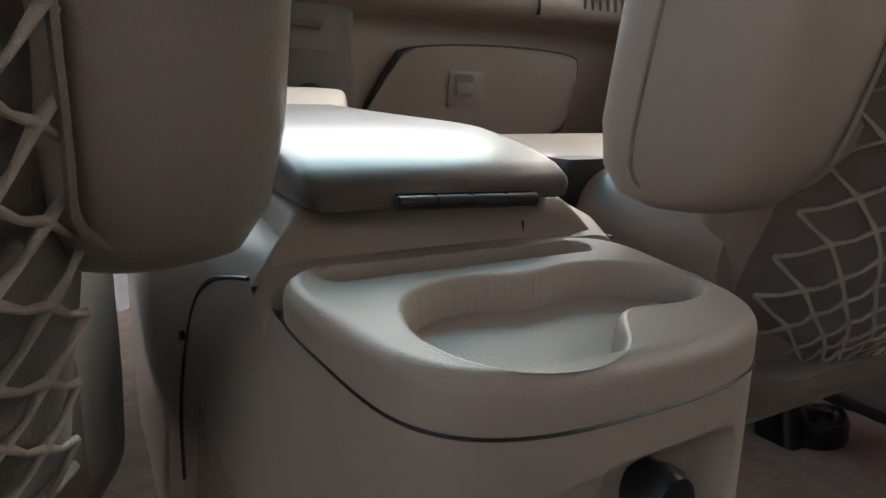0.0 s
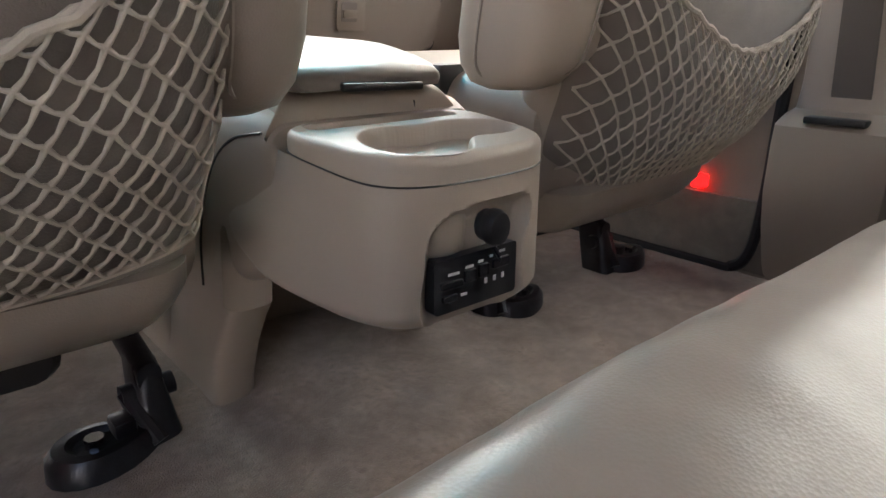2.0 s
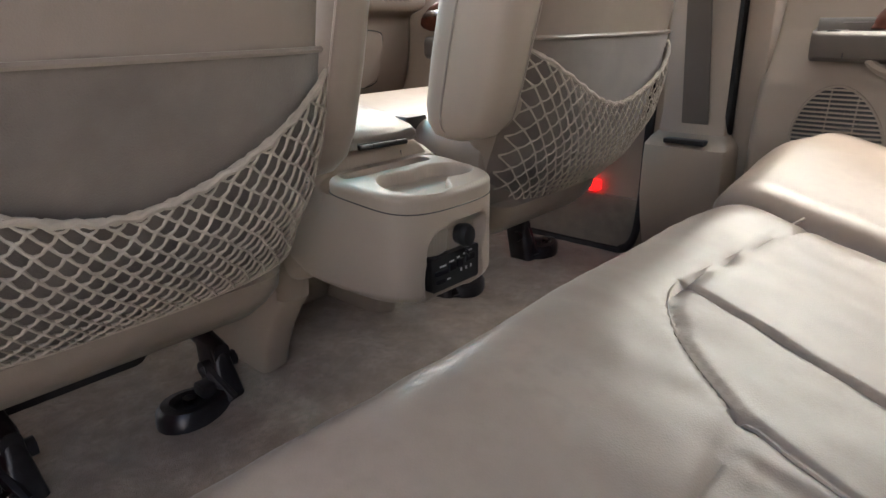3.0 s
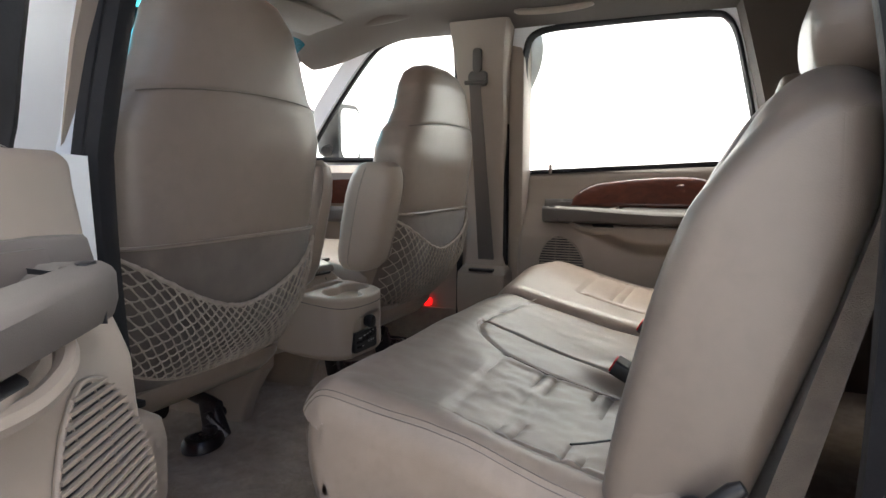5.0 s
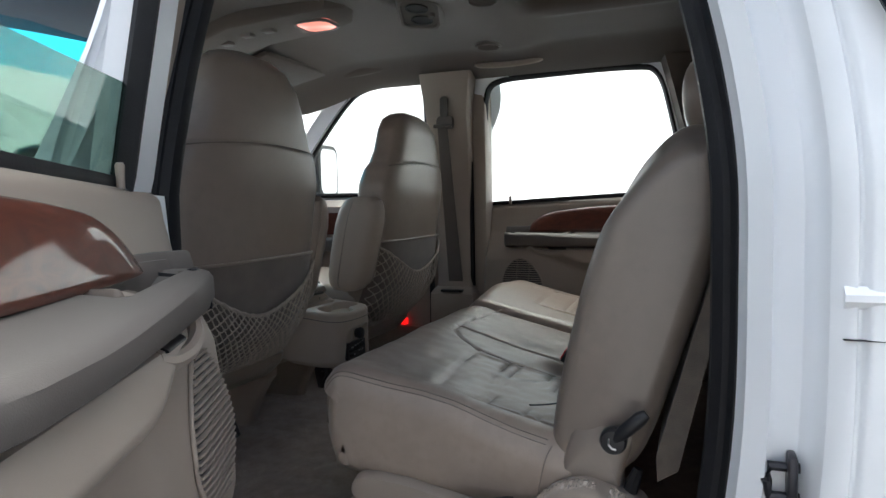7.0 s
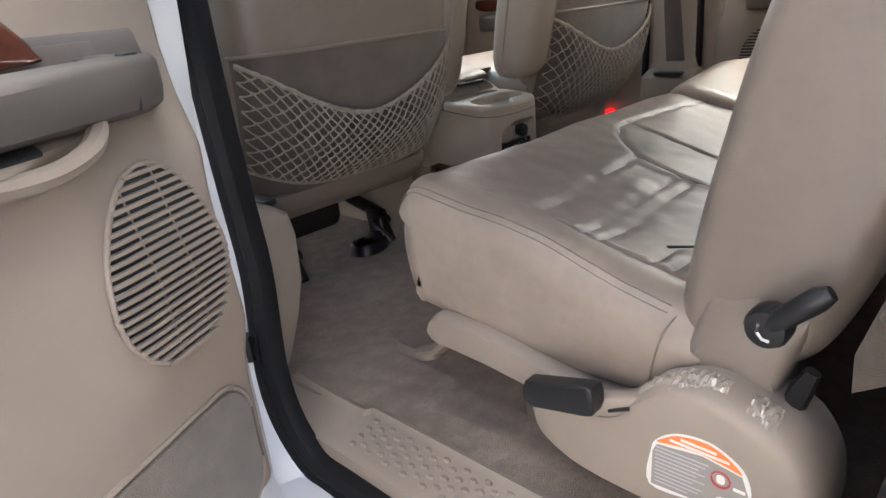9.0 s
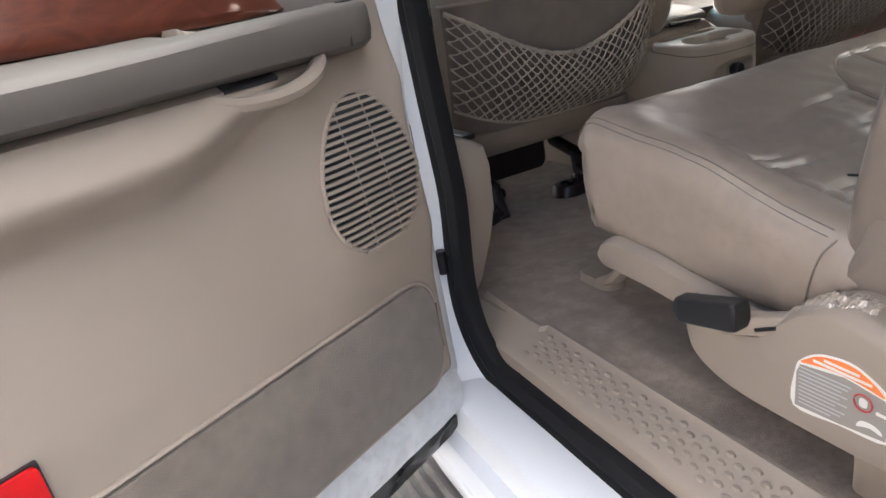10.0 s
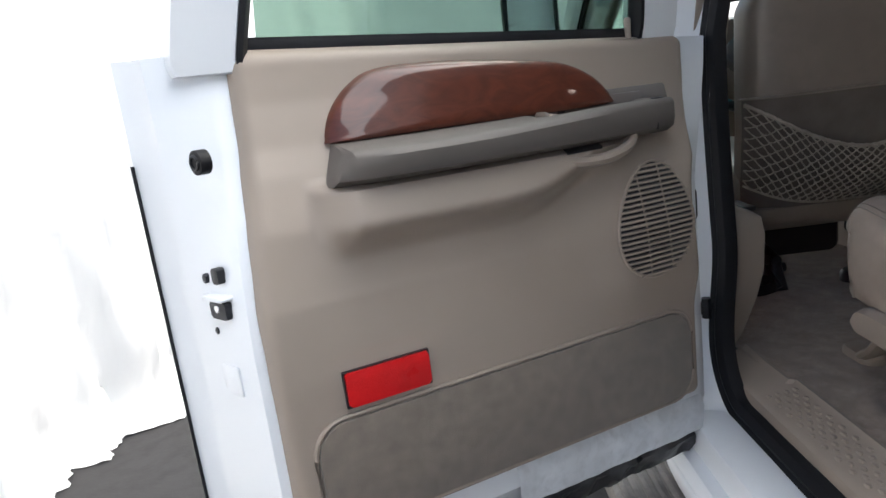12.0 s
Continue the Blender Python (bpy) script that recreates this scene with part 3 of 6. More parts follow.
def rear_door(M, name, at, label, opened):
    door = thing(name, at, label, "car door", kind="structure")

    def put(nm, bm, m, parent=door, lab=""):
        return part(nm, moved(bm, M), m, parent, lab)

    def wall(poly, w0, t, bev=0.0, lean=None):
        return prism(poly, lambda a, b: (a, w0, b), lambda a, b: (a, w0 + t, b), bev)

    # painted shell
    plan = [(0.03, -0.055), (0.30, -0.07), (0.970, -0.075), (0.988, -0.066), (0.990, -0.052), (0.964, -0.038), (0.955, -0.020), (0.912, 0.072), (0.900, 0.092), (0.11, 0.092), (0.05, 0.05)]
    shell = put("door_shell", loft([[(u - (0.10 * sstep(0.34, 0.68, z) if u < 0.2 else 0.034 * sstep(0.3, 0.7, z) if u < 0.93 else 0), w * (lean_w(z) - 0.027) / 0.09 if w > 0 else w, z + 0.045 * u * sstep(0.55, 0.665, z)) for u, w in plan] for z in (-0.045, 0.2, 0.3, 0.40, 0.47, 0.53, 0.60, 0.655)]), WHITE)
    put("door_foot", loft([[(u + du, w * kw, z) for u, w in plan] for z, du, kw in ((-0.115, -0.004, 0.55), (-0.09, 0, 0.8), (-0.046, 0, 0.97))]), WHITE_SCUFFED, shell, "scuffed white lower door edge")
    # window frame leaning with the vehicle's side
    du = 0.076 if opened else 0.0
    inner = [(v.x, v.y) for v in smooth_poly([(a + du * sstep(0.25, 0.08, a), b if opened else 0.674 + (b - 0.664) * 0.935, 0) for a, b in [(0.055, 0.668), (0.057, 0.75), (0.062, 0.90), (0.070, 1.05), (0.078, 1.10), (0.100, 1.148), (0.16, 1.168), (0.30, 1.173), (0.50, 1.175), (0.66, 1.170), (0.705, 1.155), (0.735, 1.10), (0.762, 0.98), (0.795, 0.82), (0.822, 0.70), (0.824, 0.668), (0.80, 0.664), (0.45, 0.664), (0.09, 0.664)]], step=4)]

    def frame_ring(g, w):
        ring = []
        for i, (u, z) in enumerate(inner):
            a, b = inner[i - 1], inner[(i + 1) % len(inner)]
            l = math.hypot(b[0] - a[0], b[1] - a[1]) or 1
            nu, nz = (a[1] - b[1]) / l, (b[0] - a[0]) / l
            if nu * (u - 0.45) + nz * (z - 0.88) < 0:
                nu, nz = -nu, -nz
            zz = z + nz * g if z > 0.675 else z
            ring.append((u + nu * g, w + 0.20 * (zz - 0.66), zz))
        return ring
    g2 = 0.100 if opened else 0.075
    put("window_frame", strip([frame_ring(0.022, -0.03), frame_ring(0.024, -0.065), frame_ring(g2, -0.062), frame_ring(g2 + 0.005, -0.04), frame_ring(g2 - 0.005, 0.0), frame_ring(0.014, 0.003), frame_ring(0.008, -0.004)]), WHITE, door, "white painted window frame")
    put("window_channel", strip([frame_ring(0.0, -0.026), frame_ring(-0.005, -0.018), frame_ring(-0.004, -0.008), frame_ring(0.004, 0.005), frame_ring(0.012, 0.0045), frame_ring(0.012, -0.03)]), RUBBER, door, "black rubber window channel")
    zt = 0.805 if opened else 1.11
    if opened:
        gl = [(0.095, 0.60), (0.81, 0.60), (0.797, zt)] + [(0.150 - 0.055 * math.sin(radians(a)), zt - 0.055 + 0.055 * math.cos(radians(a))) for a in (0, 30, 60, 90)]
    else:
        gl = [(u, z) for u, z in inner]
    pane = put("window_pane", prism(gl, lambda a, b: (a, -0.022 + 0.2 * (b - 0.66), b), lambda a, b: (a, -0.018 + 0.2 * (b - 0.66), b)), GLASS_GREEN if opened else GLASS, door, "green tinted window, partly wound down" if opened else "")
    pane.visible_shadow = False
    put("window_seal", prism(rrect(0.03, 0.84, 0.655, 0.676, 0.006), lambda a, b: (a, -0.045, b + 0.045 * a), lambda a, b: (a, -0.008, b + 0.045 * a), 0.004), RUBBER, door, "black window sill seal")
    # moulded inner panel
    put("trim_panel", soft_grid(edge_front if opened else lambda z: 0.058, edge_rear, 0.004, 0.664, 130, 120, panel_w, 0.022, 0.032), PLASTIC, door, "moulded tan plastic door trim")
    wood = [(v.x, v.y) for v in smooth_poly([(a, b, 0) for a, b in [(0.738, 0.564), (0.722, 0.600), (0.688, 0.633), (0.644, 0.652), (0.56, 0.655), (0.467, 0.650), (0.385, 0.642), (0.312, 0.630), (0.262, 0.604), (0.236, 0.568), (0.25, 0.557), (0.42, 0.555), (0.60, 0.556), (0.725, 0.556)]], step=5)]
    rings = []
    cu, cz = 0.49, 0.580
    for k, h in ((1.02, -0.02), (1.02, 0.004), (0.995, 0.012), (0.95, 0.017), (0.80, 0.021), (0.5, 0.023), (0.15, 0.023)):
        rings.append([(cu + (u - cu) * k, lean_w(cz + (z - cz) * k) + h, cz + (z - cz) * k) for u, z in wood])
    put("wood_inlay", loft(rings), WOOD, door, "glossy red-brown burl wood inlay")
    # armrest shelf
    prof = [(0.005, 0.567), (0.040, 0.563), (0.046, 0.562), (0.0485, 0.560), (0.056, 0.5595), (0.066, 0.5585), (0.076, 0.557), (0.082, 0.5565), (0.086, 0.556), (0.100, 0.5545), (0.1062, 0.5515), (0.1095, 0.546), (0.110, 0.522), (0.106, 0.508), (0.092, 0.500), (0.060, 0.499), (0.02, 0.502)]
    rings = []
    for u, k in ((0.748, 0.65), (0.7475, 0.95), (0.744, 1.20), (0.734, 1.42), (0.715, 1.58), (0.68, 1.68), (0.60, 1.72), (0.54, 1.68), (0.46, 1.60), (0.42, 1.56), (0.405, 1.545), (0.39, 1.53), (0.375, 1.51), (0.34, 1.47), (0.30, 1.42), (0.26, 1.37), (0.24, 1.34), (0.22, 1.31), (0.20, 1.27), (0.185, 1.23), (0.168, 1.14), (0.152, 0.96), (0.144, 0.74), (0.140, 0.45), (0.139, 0.2)):
        # finger hollow behind the grip near the hinge end
        dip = 0.030 * sstep(0.42, 0.385, u) * sstep(0.195, 0.245, u)
        fall = 0.011 * sstep(0.2, 0.6, u)
        rings.append([(u + (0.45 * (0.535 - z) if u > 0.735 else 0.0), 0.045 + (w - 0.045) * k if w > 0.045 else w, 0.535 + (z - 0.535) * (1 if k > 0.25 else 0.8) - (dip if 0.047 < w < 0.080 and z > 0.55 else 0.0) - (fall * w / 0.11 if z > 0.53 else 0.0)) for w, z in prof])
    arm = put("armrest", loft(rings), PLASTIC_GREY, door, "grey-brown plastic armrest shelf")
    # inside handle: a raised plate behind a hollowed paddle
    back = [(0.335, 0.020), (0.322, 0.034), (0.290, 0.040), (0.245, 0.046), (0.205, 0.058), (0.178, 0.076), (0.152, 0.088)]
    back = [(v.x, v.y) for v in smooth_poly([(a, b, 0) for a, b in back], closed=False, step=4)]
    handle = put("inner_handle", loft([[(u, w + 0.002, 0.522), (u, w + 0.004, 0.552), (u, w - 0.002, 0.576), (u, w - 0.006, 0.580), (u, w - 0.016, 0.580), (u, 0.0, 0.577), (u, 0.0, 0.522)] for u, w in back]), PLASTIC_GREY, arm, "grey inside door handle plate")
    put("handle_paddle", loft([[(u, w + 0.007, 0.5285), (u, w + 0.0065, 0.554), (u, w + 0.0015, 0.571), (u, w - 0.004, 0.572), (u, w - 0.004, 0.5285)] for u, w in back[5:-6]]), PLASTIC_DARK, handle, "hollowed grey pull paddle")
    put("handle_slot", prism(rrect(0.332, 0.350, 0.030, 0.050, 0.006), lambda a, b: (a, b, 0.552), lambda a, b: (a, b, 0.5685), 0.002), BLACK, handle)
    put("pocket_floor", prism(rrect(0.275, 0.400, 0.0510, 0.0900, 0.008), lambda a, b: (a, b, 0.526), lambda a, b: (a, b, 0.5310 + 0.028 * sstep(0.38, 0.40, a)), 0.001), PLASTIC, arm, "tan floor of the armrest pocket")
    put("lock_switch", prism(rrect(0.170, 0.194, 0.092, 0.104, 0.005), lambda a, b: (a, b, 0.545), lambda a, b: (a, b, 0.5575), 0.002), BLACK, arm, "black lock switch")
    put("grip_joint", prism(rrect(0.2085, 0.2100, 0.060, 0.1275, 0.0007, 1), lambda a, b: (a, b, 0.507), lambda a, b: (a, b, 0.5565 - 0.42 * max(0, b - 0.105))), BLACK, arm)
    # pull cup below the grip
    rows = [(0.4915 + 0.0018 * k, 0.3300 - 0.0017 * k, 0.3980 - 0.0017 * k) for k in range(9)]
    put("pull_recess", loft([[(a, panel_w(a, z) + 0.003, z + 0.0008), (b, panel_w(b, z) + 0.003, z + 0.0008), (b, panel_w(b, z) - 0.012, z - 0.002), (a, panel_w(a, z) - 0.012, z - 0.002)] for z, a, b in rows]), BLACK, door)
    pull = [(0.410, 0.122, 0.487), (0.380, 0.127, 0.478), (0.328, 0.129, 0.476), (0.286, 0.127, 0.484), (0.262, 0.119, 0.496), (0.252, 0.110, 0.508)]
    put("pull_lip", tube(smooth_poly(pull, closed=False, step=5), 0.0095, 8), PLASTIC, door)
    # loudspeaker grille: dark back, rim, single slats
    sp = put("speaker_grille", loft([[(a, panel_w(a, b) + h, b) for a, b in egg(48, k)] for k, h in ((1.0, -0.006), (1.0, 0.003), (0.8, 0.003), (0.6, 0.003), (0.4, 0.003), (0.2, 0.003), (0.03, 0.003))]), BLACK, door, "tan slatted loudspeaker grille")
    put("grille_rim", tube([(a, panel_w(a, b) + 0.003, b) for a, b in egg(48, 1.015)], 0.0030, 8, closed=True), PLASTIC, sp)
    e = egg(200)
    for k in range(22):
        z = 0.360 - 0.089 + k * 0.178 / 21
        us = [a for a, b in e if abs(b - z) < 0.004]
        if len(us) < 2:
            continue
        a0, a1 = min(us), max(us)
        us = [a0 + (a1 - a0) * q / 8 for q in range(9)]
        put("slat", loft([[(u, panel_w(u, z) + 0.0025, z - 0.0016), (u, panel_w(u, z) + 0.0082, z - 0.0021), (u, panel_w(u, z) + 0.0082, z + 0.0014), (u, panel_w(u, z) + 0.0025, z + 0.0014)] for u in us]), PLASTIC, sp)
    for u in (0.200, 0.248):
        us = [b for a, b in e if abs(a - u) < 0.004]
        zs = [min(us) + (max(us) - min(us)) * q / 10 for q in range(11)]
        put("rib", loft([[(u - 0.0010, panel_w(u, z) + 0.0025, z), (u - 0.0010, panel_w(u, z) + 0.0044, z), (u + 0.0010, panel_w(u, z) + 0.0044, z), (u + 0.0010, panel_w(u, z) + 0.0025, z)] for z in zs]), PLASTIC, sp)
    # carpeted map pocket area
    car = rrect(0.155, 0.845, 0.020, 0.182, 0.045, 8)
    put("lower_carpet", wall(car, 0.115, 0.0085, 0.002), DOOR_CARPET, door, "brown carpeted lower door section")
    put("carpet_welt", tube([(a, 0.1185, b) for a, b in rrect(0.150, 0.850, 0.015, 0.187, 0.049, 8)], 0.0035, 6, closed=True), PLASTIC, door)
    ref = put("reflector", wall(rrect(0.667, 0.793, 0.200, 0.250, 0.005), 0.110, 0.016, 0.003), RED, door, "red safety reflector")
    put("reflector_rim", merge(*[wall(rrect(a, b, c, d, 0.001, 1), 0.110, 0.0115) for a, b, c, d in ((0.6645, 0.7955, 0.2495, 0.252), (0.6645, 0.7955, 0.198, 0.2005), (0.6645, 0.667, 0.20, 0.25), (0.793, 0.7955, 0.20, 0.25))]), BLACK, ref)
    put("lock_pin", tube([(0.145, -0.002, 0.655), (0.145, -0.002, 0.675), (0.145, -0.002, 0.696), (0.145, -0.002, 0.700)], [0.006, 0.0055, 0.0065, 0.004], 10), PLASTIC, door)
    if opened:
        # latch side of the open door
        jn = Vector((0.93, 0.37, 0)).normalized()
        jt = Vector((-0.37, 0.93, 0)).normalized()

        def jamb(u, w, z, a, b, t, m, nm, lab="", r=0.004):
            c = Vector((u, w, z))
            poly = rrect(-a, a, -b, b, min(r, a * 0.99, b * 0.99))
            return put(nm, prism(poly, lambda p, q: c + jt * p + Vector((0, 0, q)) - jn * 0.01, lambda p, q: c + jt * p + Vector((0, 0, q)) + jn * t, 0.0012), m, shell, lab)
        plug = jamb(0.9165, 0.060, 0.557, 0.016, 0.016, 0.005, RUBBER, "rubber_plug", "round black rubber plug", 0.0158)
        put("plug_ring", tube([Vector((0.9165, 0.060, 0.557)) + jn * 0.006 + jt * 0.009 * math.cos(a * 0.4488) + Vector((0, 0, 0.009 * math.sin(a * 0.4488))) for a in range(14)], 0.002, 6, closed=True), BLACK, shell)
        jamb(0.923, 0.045, 0.405, 0.008, 0.011, 0.002, BLACK, "latch_hole")
        jamb(0.934, 0.018, 0.400, 0.005, 0.007, 0.002, METAL_DARK, "latch_screw", "", 0.0049)
        jamb(0.925, 0.040, 0.357, 0.020, 0.012, 0.004, METAL_DARK, "latch", "dark steel door latch")
        jamb(0.925, 0.040, 0.360, 0.006, 0.005, 0.006, CHROME, "latch_claw")
        jamb(0.926, 0.040, 0.375, 0.026, 0.003, 0.009, WHITE, "latch_lip")
        jamb(0.932, 0.022, 0.325, 0.004, 0.005, 0.002, BLACK, "latch_screw", "", 0.0039)
        jamb(0.927, 0.034, 0.255, 0.026, 0.022, 0.003, WHITE, "jamb_pressing")
        put("edge_seal", tube([(0.9915, -0.050, z) for z in (-0.10, 0.1, 0.35, 0.56)], 0.0026, 6), RUBBER, shell, "thin black edge seal")
        # torn film hanging below the door's lower edge
        rows = []
        for i in range(41):
            u = 0.12 + 0.60 * i / 40
            a = 0.012 * noise.noise(Vector((u * 18, 0, 2)))
            b = 0.02 * noise.noise(Vector((u * 30, 5, 2)))
            rows.append([(u, 0.085 + a, -0.078 + 0.006 * b), (u, 0.094 + a + b * 0.3, -0.092), (u, 0.088 + a - b * 0.4, -0.108 + b * 0.4), (u, 0.078 + b, -0.128 + 1.1 * b)])
        put("torn_film", loft(rows, cap=False, closed=False), TAPE, door, "torn black film along the lower edge")
        rows = []
        for i in range(31):
            u = 0.105 + 0.42 * i / 30
            b = 0.02 * noise.noise(Vector((u * 26, 8, 4)))
            rows.append([(u, 0.092, -0.008), (u, 0.100 + b * 0.4, -0.03 + b * 0.2), (u, 0.098 - b * 0.3, -0.055), (u, 0.094 + b * 0.3, -0.082 + b * 0.5)])
        put("crumpled_edge", loft(rows, cap=False, closed=False), WHITE_SCUFFED, door, "crumpled white lower door skin")
    return door


TH = radians(63.4)
M_LEFT = Matrix(((-math.sin(TH), math.cos(TH), 0, -0.890), (-math.cos(TH), -math.sin(TH), 0, 0.029), (0, 0, 1, 0), (0, 0, 0, 1)))
M_RIGHT = Matrix(((0, -1, 0, 0.895), (-1, 0, 0, 0.10), (0, 0, 1, -0.04), (0, 0, 0, 1)))
rear_door(M_LEFT, "door_1", (-1.35, -0.1, -0.1), "open white rear car door with tan trim and wood inlay", True)
rear_door(M_RIGHT, "door_2", (0.85, -0.35, -0.1), "closed rear car door with tan trim, wood inlay and clear window", False)

# hinge hardware between the doorway and the open door
hw = thing("door_hinge", (-0.875, 0.06, 0.1), "small black door check and hinge bolts at the jamb", "hinge")
part("check_strap", merge(box(-0.905, -0.850, 0.048, 0.065, 0.092, 0.118, 0.004), tube([(-0.868, 0.05, 0.085), (-0.868, 0.05, 0.128)], 0.010, 8)), METAL_DARK, hw)
part("hinge_leaf", box(-0.915, -0.885, 0.02, 0.06, 0.30, 0.37, 0.012), METAL_DARK, hw, "dark rounded hinge leaf")
part("lower_bolt", tube([(-0.90, 0.03, -0.055), (-0.90, 0.03, -0.03)], 0.010, 8), METAL_DARK, hw)


# ---- front seats ----
def ring_pt(cx, tab, z, a, e=3.6, off=0.0):
    hw, yr, yf = lerp_table(tab, z)
    c, s = math.cos(a), math.sin(a)
    x = math.copysign(abs(c) ** (2 / e), c) * (hw + off)
    d = (yf - yr) / 2 + off
    y = (yf + yr) / 2 + math.copysign(abs(s) ** (2 / e), s) * d
    return Vector((cx + x, y, z))


def net_mesh(surf, cols, rows, r=0.00145):
    """Diamond netting: cords between the knots of surf(a, b)."""
    out = bmesh.new()
    rnd = random.Random(11)
    jig = {}

    def knot(i, j):
        key = (i, j)
        if key not in jig:
            a = (i + rnd.uniform(-0.12, 0.12)) / cols
            b = (j + (rnd.uniform(-0.14, 0.14) if 0 < j < rows else 0)) / rows
            jig[key] = surf(min(1.0, max(0.0, a)), b)
        return jig[key]
    bits = []
    for j in range(rows):
        for i in range(cols + 1):
            if (i + j) % 2:
                continue
            for di in (-1, 1):
                if 0 <= i + di <= cols:
                    p, q = knot(i, j), knot(i + di, j + 1)
                    m = (p + q) / 2 + Vector((0, -0.0012, -0.0015))
                    bits.append(tube([p, m, q], [r * 1.45, r * 0.9, r * 1.45], 5))
    return merge(*bits)


def front_seat(name, cx, dy, label, netdrop, netlow, seat_label):
    seat = thing(name, (cx, 0.4 + dy, 0.0), label, "car seat", "front seats")
    top = -0.030 if cx > 0 else 0.0
    tab = [(0.215, 0.205, 0.315, 0.42), (0.24, 0.218, 0.295, 0.425), (0.30, 0.228, 0.258, 0.415), (0.38, 0.238, 0.222, 0.385), (0.45, 0.244, 0.203, 0.36),
           (0.60, 0.252, 0.183, 0.335), (0.70, 0.256, 0.171, 0.32), (0.755, 0.235, 0.166, 0.31), (0.785, 0.205, 0.164, 0.30),
           (0.84, 0.182, 0.163, 0.29), (0.90, 0.164, 0.168, 0.285), (0.945, 0.134, 0.180, 0.28), (0.972, 0.088, 0.202, 0.265), (0.982, 0.03, 0.225, 0.25)]
    if cx > 0:
        tab[0:3] = [(0.215, 0.150, 0.315, 0.42), (0.24, 0.190, 0.295, 0.425), (0.29, 0.225, 0.262, 0.415)]
    tab = [(z + top * max(0.0, z - 0.70) / 0.28, w, a + dy, b + dy) for z, w, a, b in tab]
    zs = [0.215 + (0.767 + top) * k / 70 for k in range(71)]
    n = 72

    def pt(z, a):
        p = ring_pt(cx, tab, z, a)
        # seam at the foot of the headrest and down the middle of it
        if z > 0.6 and p.y < 0.25 + dy:
            dx = p.x - cx
            seam = abs(z - (0.775 - 0.06 * abs(dx + 0.06)))
            if seam < 0.006:
                p.y += 0.003 * (1 - seam / 0.006)
            if z > 0.775 and abs(dx + 0.045 + 0.25 * (z - 0.9)) < 0.006:
                p.y -= 0.0025
        return p
    zs = sorted(set(zs + [0.768, 0.770, 0.772, 0.774, 0.776, 0.778, 0.78]))
    part("backrest", loft([[pt(z, 6.28318 * k / n) for k in range(n)] for z in zs]), LEATHER, seat, "tan leather backrest with built-in headrest")
    # cloth panel on the lower back
    rows = []
    for k in range(25):
        z = netlow - 0.006 + (0.522 - netlow) * k / 24
        rows.append([ring_pt(cx, tab, z, radians(184 + 172 * i / 40), off=0.004) for i in range(41)])
    part("back_panel", loft(rows, cap=False, closed=False), SUEDE, seat, "darker brown cloth back panel")
    part("panel_seam", tube([ring_pt(cx, tab, 0.518, radians(182 + 176 * i / 40), off=0.005) for i in range(41)], 0.0035, 6), LEATHER, seat)
    sgn = 1 if cx < 0 else -1
    # headrest seams
    part("headrest_seam", tube([ring_pt(cx, tab, 0.775 - 0.06 * abs(i / 20 - 1) * 0.25, radians(200 + 140 * i / 40), off=0.0015) for i in range(41)], 0.0012, 5), SUEDE, seat)

    def surf(a, b):
        sx = max(-0.995, min(0.995, 2 * a - 1))
        th = -math.acos(math.copysign(abs(sx) ** 1.8, sx))
        side = abs(2 * a - 1)
        top = 0.505 - netdrop * (1 - side ** 1.75)
        bot = netlow + 0.055 * max(0.0, sgn * -(2 * a - 1)) ** 3 + 0.02 * max(0.0, sgn * (2 * a - 1)) ** 3
        z = top + (bot - top) * b
        bulge = 0.010 + 0.022 * math.sin(math.pi * min(1, max(0, b))) * (1 - side ** 4) + 0.012 * (1 - side ** 2) * (1 - b)
        p = ring_pt(cx, tab, z, th, off=0.0)
        return p + Vector((0, -bulge, 0)) + Vector((0.006 * (1 if a > 0.5 else -1) * (side ** 6), 0, 0))
    net = part("storage_net", net_mesh(surf, 44, 15), NET, seat, "tan elastic cargo net pocket", sharp=80)
    top = [surf(i / 48, 0.0) for i in range(49)]
    part("net_cord", merge(tube([p + Vector((0.0012 * math.sin(i * 1.9), -0.001, 0.0022 * math.cos(i * 1.9))) for i, p in enumerate(top)], 0.0036, 7),
                           tube([p + Vector((-0.0012 * math.sin(i * 1.9), 0.001, -0.0022 * math.cos(i * 1.9))) for i, p in enumerate(top)], 0.003, 7)), NET, net, "thick elastic edge cord")
    part("net_hem", tube([surf(i / 40, 1.0) for i in range(41)], 0.003, 6), NET, net)
    # lower valance, cushion and base
    rings = []
    for z, hw, y0 in ((0.190, 0.225, 0.350), (0.195, 0.235, 0.330), (0.212, 0.244, 0.310), (0.235, 0.250, 0.290), (0.255, 0.25, 0.285), (0.27, 0.22, 0.31)):
        rings.append([(cx + (x * hw / 0.25 * 0.90 if cx < 0 else x * 0.68 * hw / 0.25 - 0.047), (y0 + dy) + y, z - (0.262 - netlow) * 0.6) for x, y in rrect(-0.25, 0.25, 0.0, 0.14, 0.05, 5)])
    part("rear_valance", loft(rings), LEATHER, seat)
    rings = []
    for y, hw, z0, z1 in ((0.30, 0.20, 0.235, 0.33), (0.33, 0.235, 0.215, 0.36), (0.45, 0.255, 0.175, 0.375), (0.65, 0.265, 0.14, 0.385), (0.80, 0.26, 0.15, 0.385), (0.86, 0.245, 0.18, 0.365), (0.885, 0.21, 0.21, 0.33)):
        rings.append([(cx + u, y + dy, v) for u, v in rrect(-hw, hw, z0, z1, 0.045, 6)])
    part("seat_cushion", loft(rings), LEATHER, seat, seat_label)
    rings = []
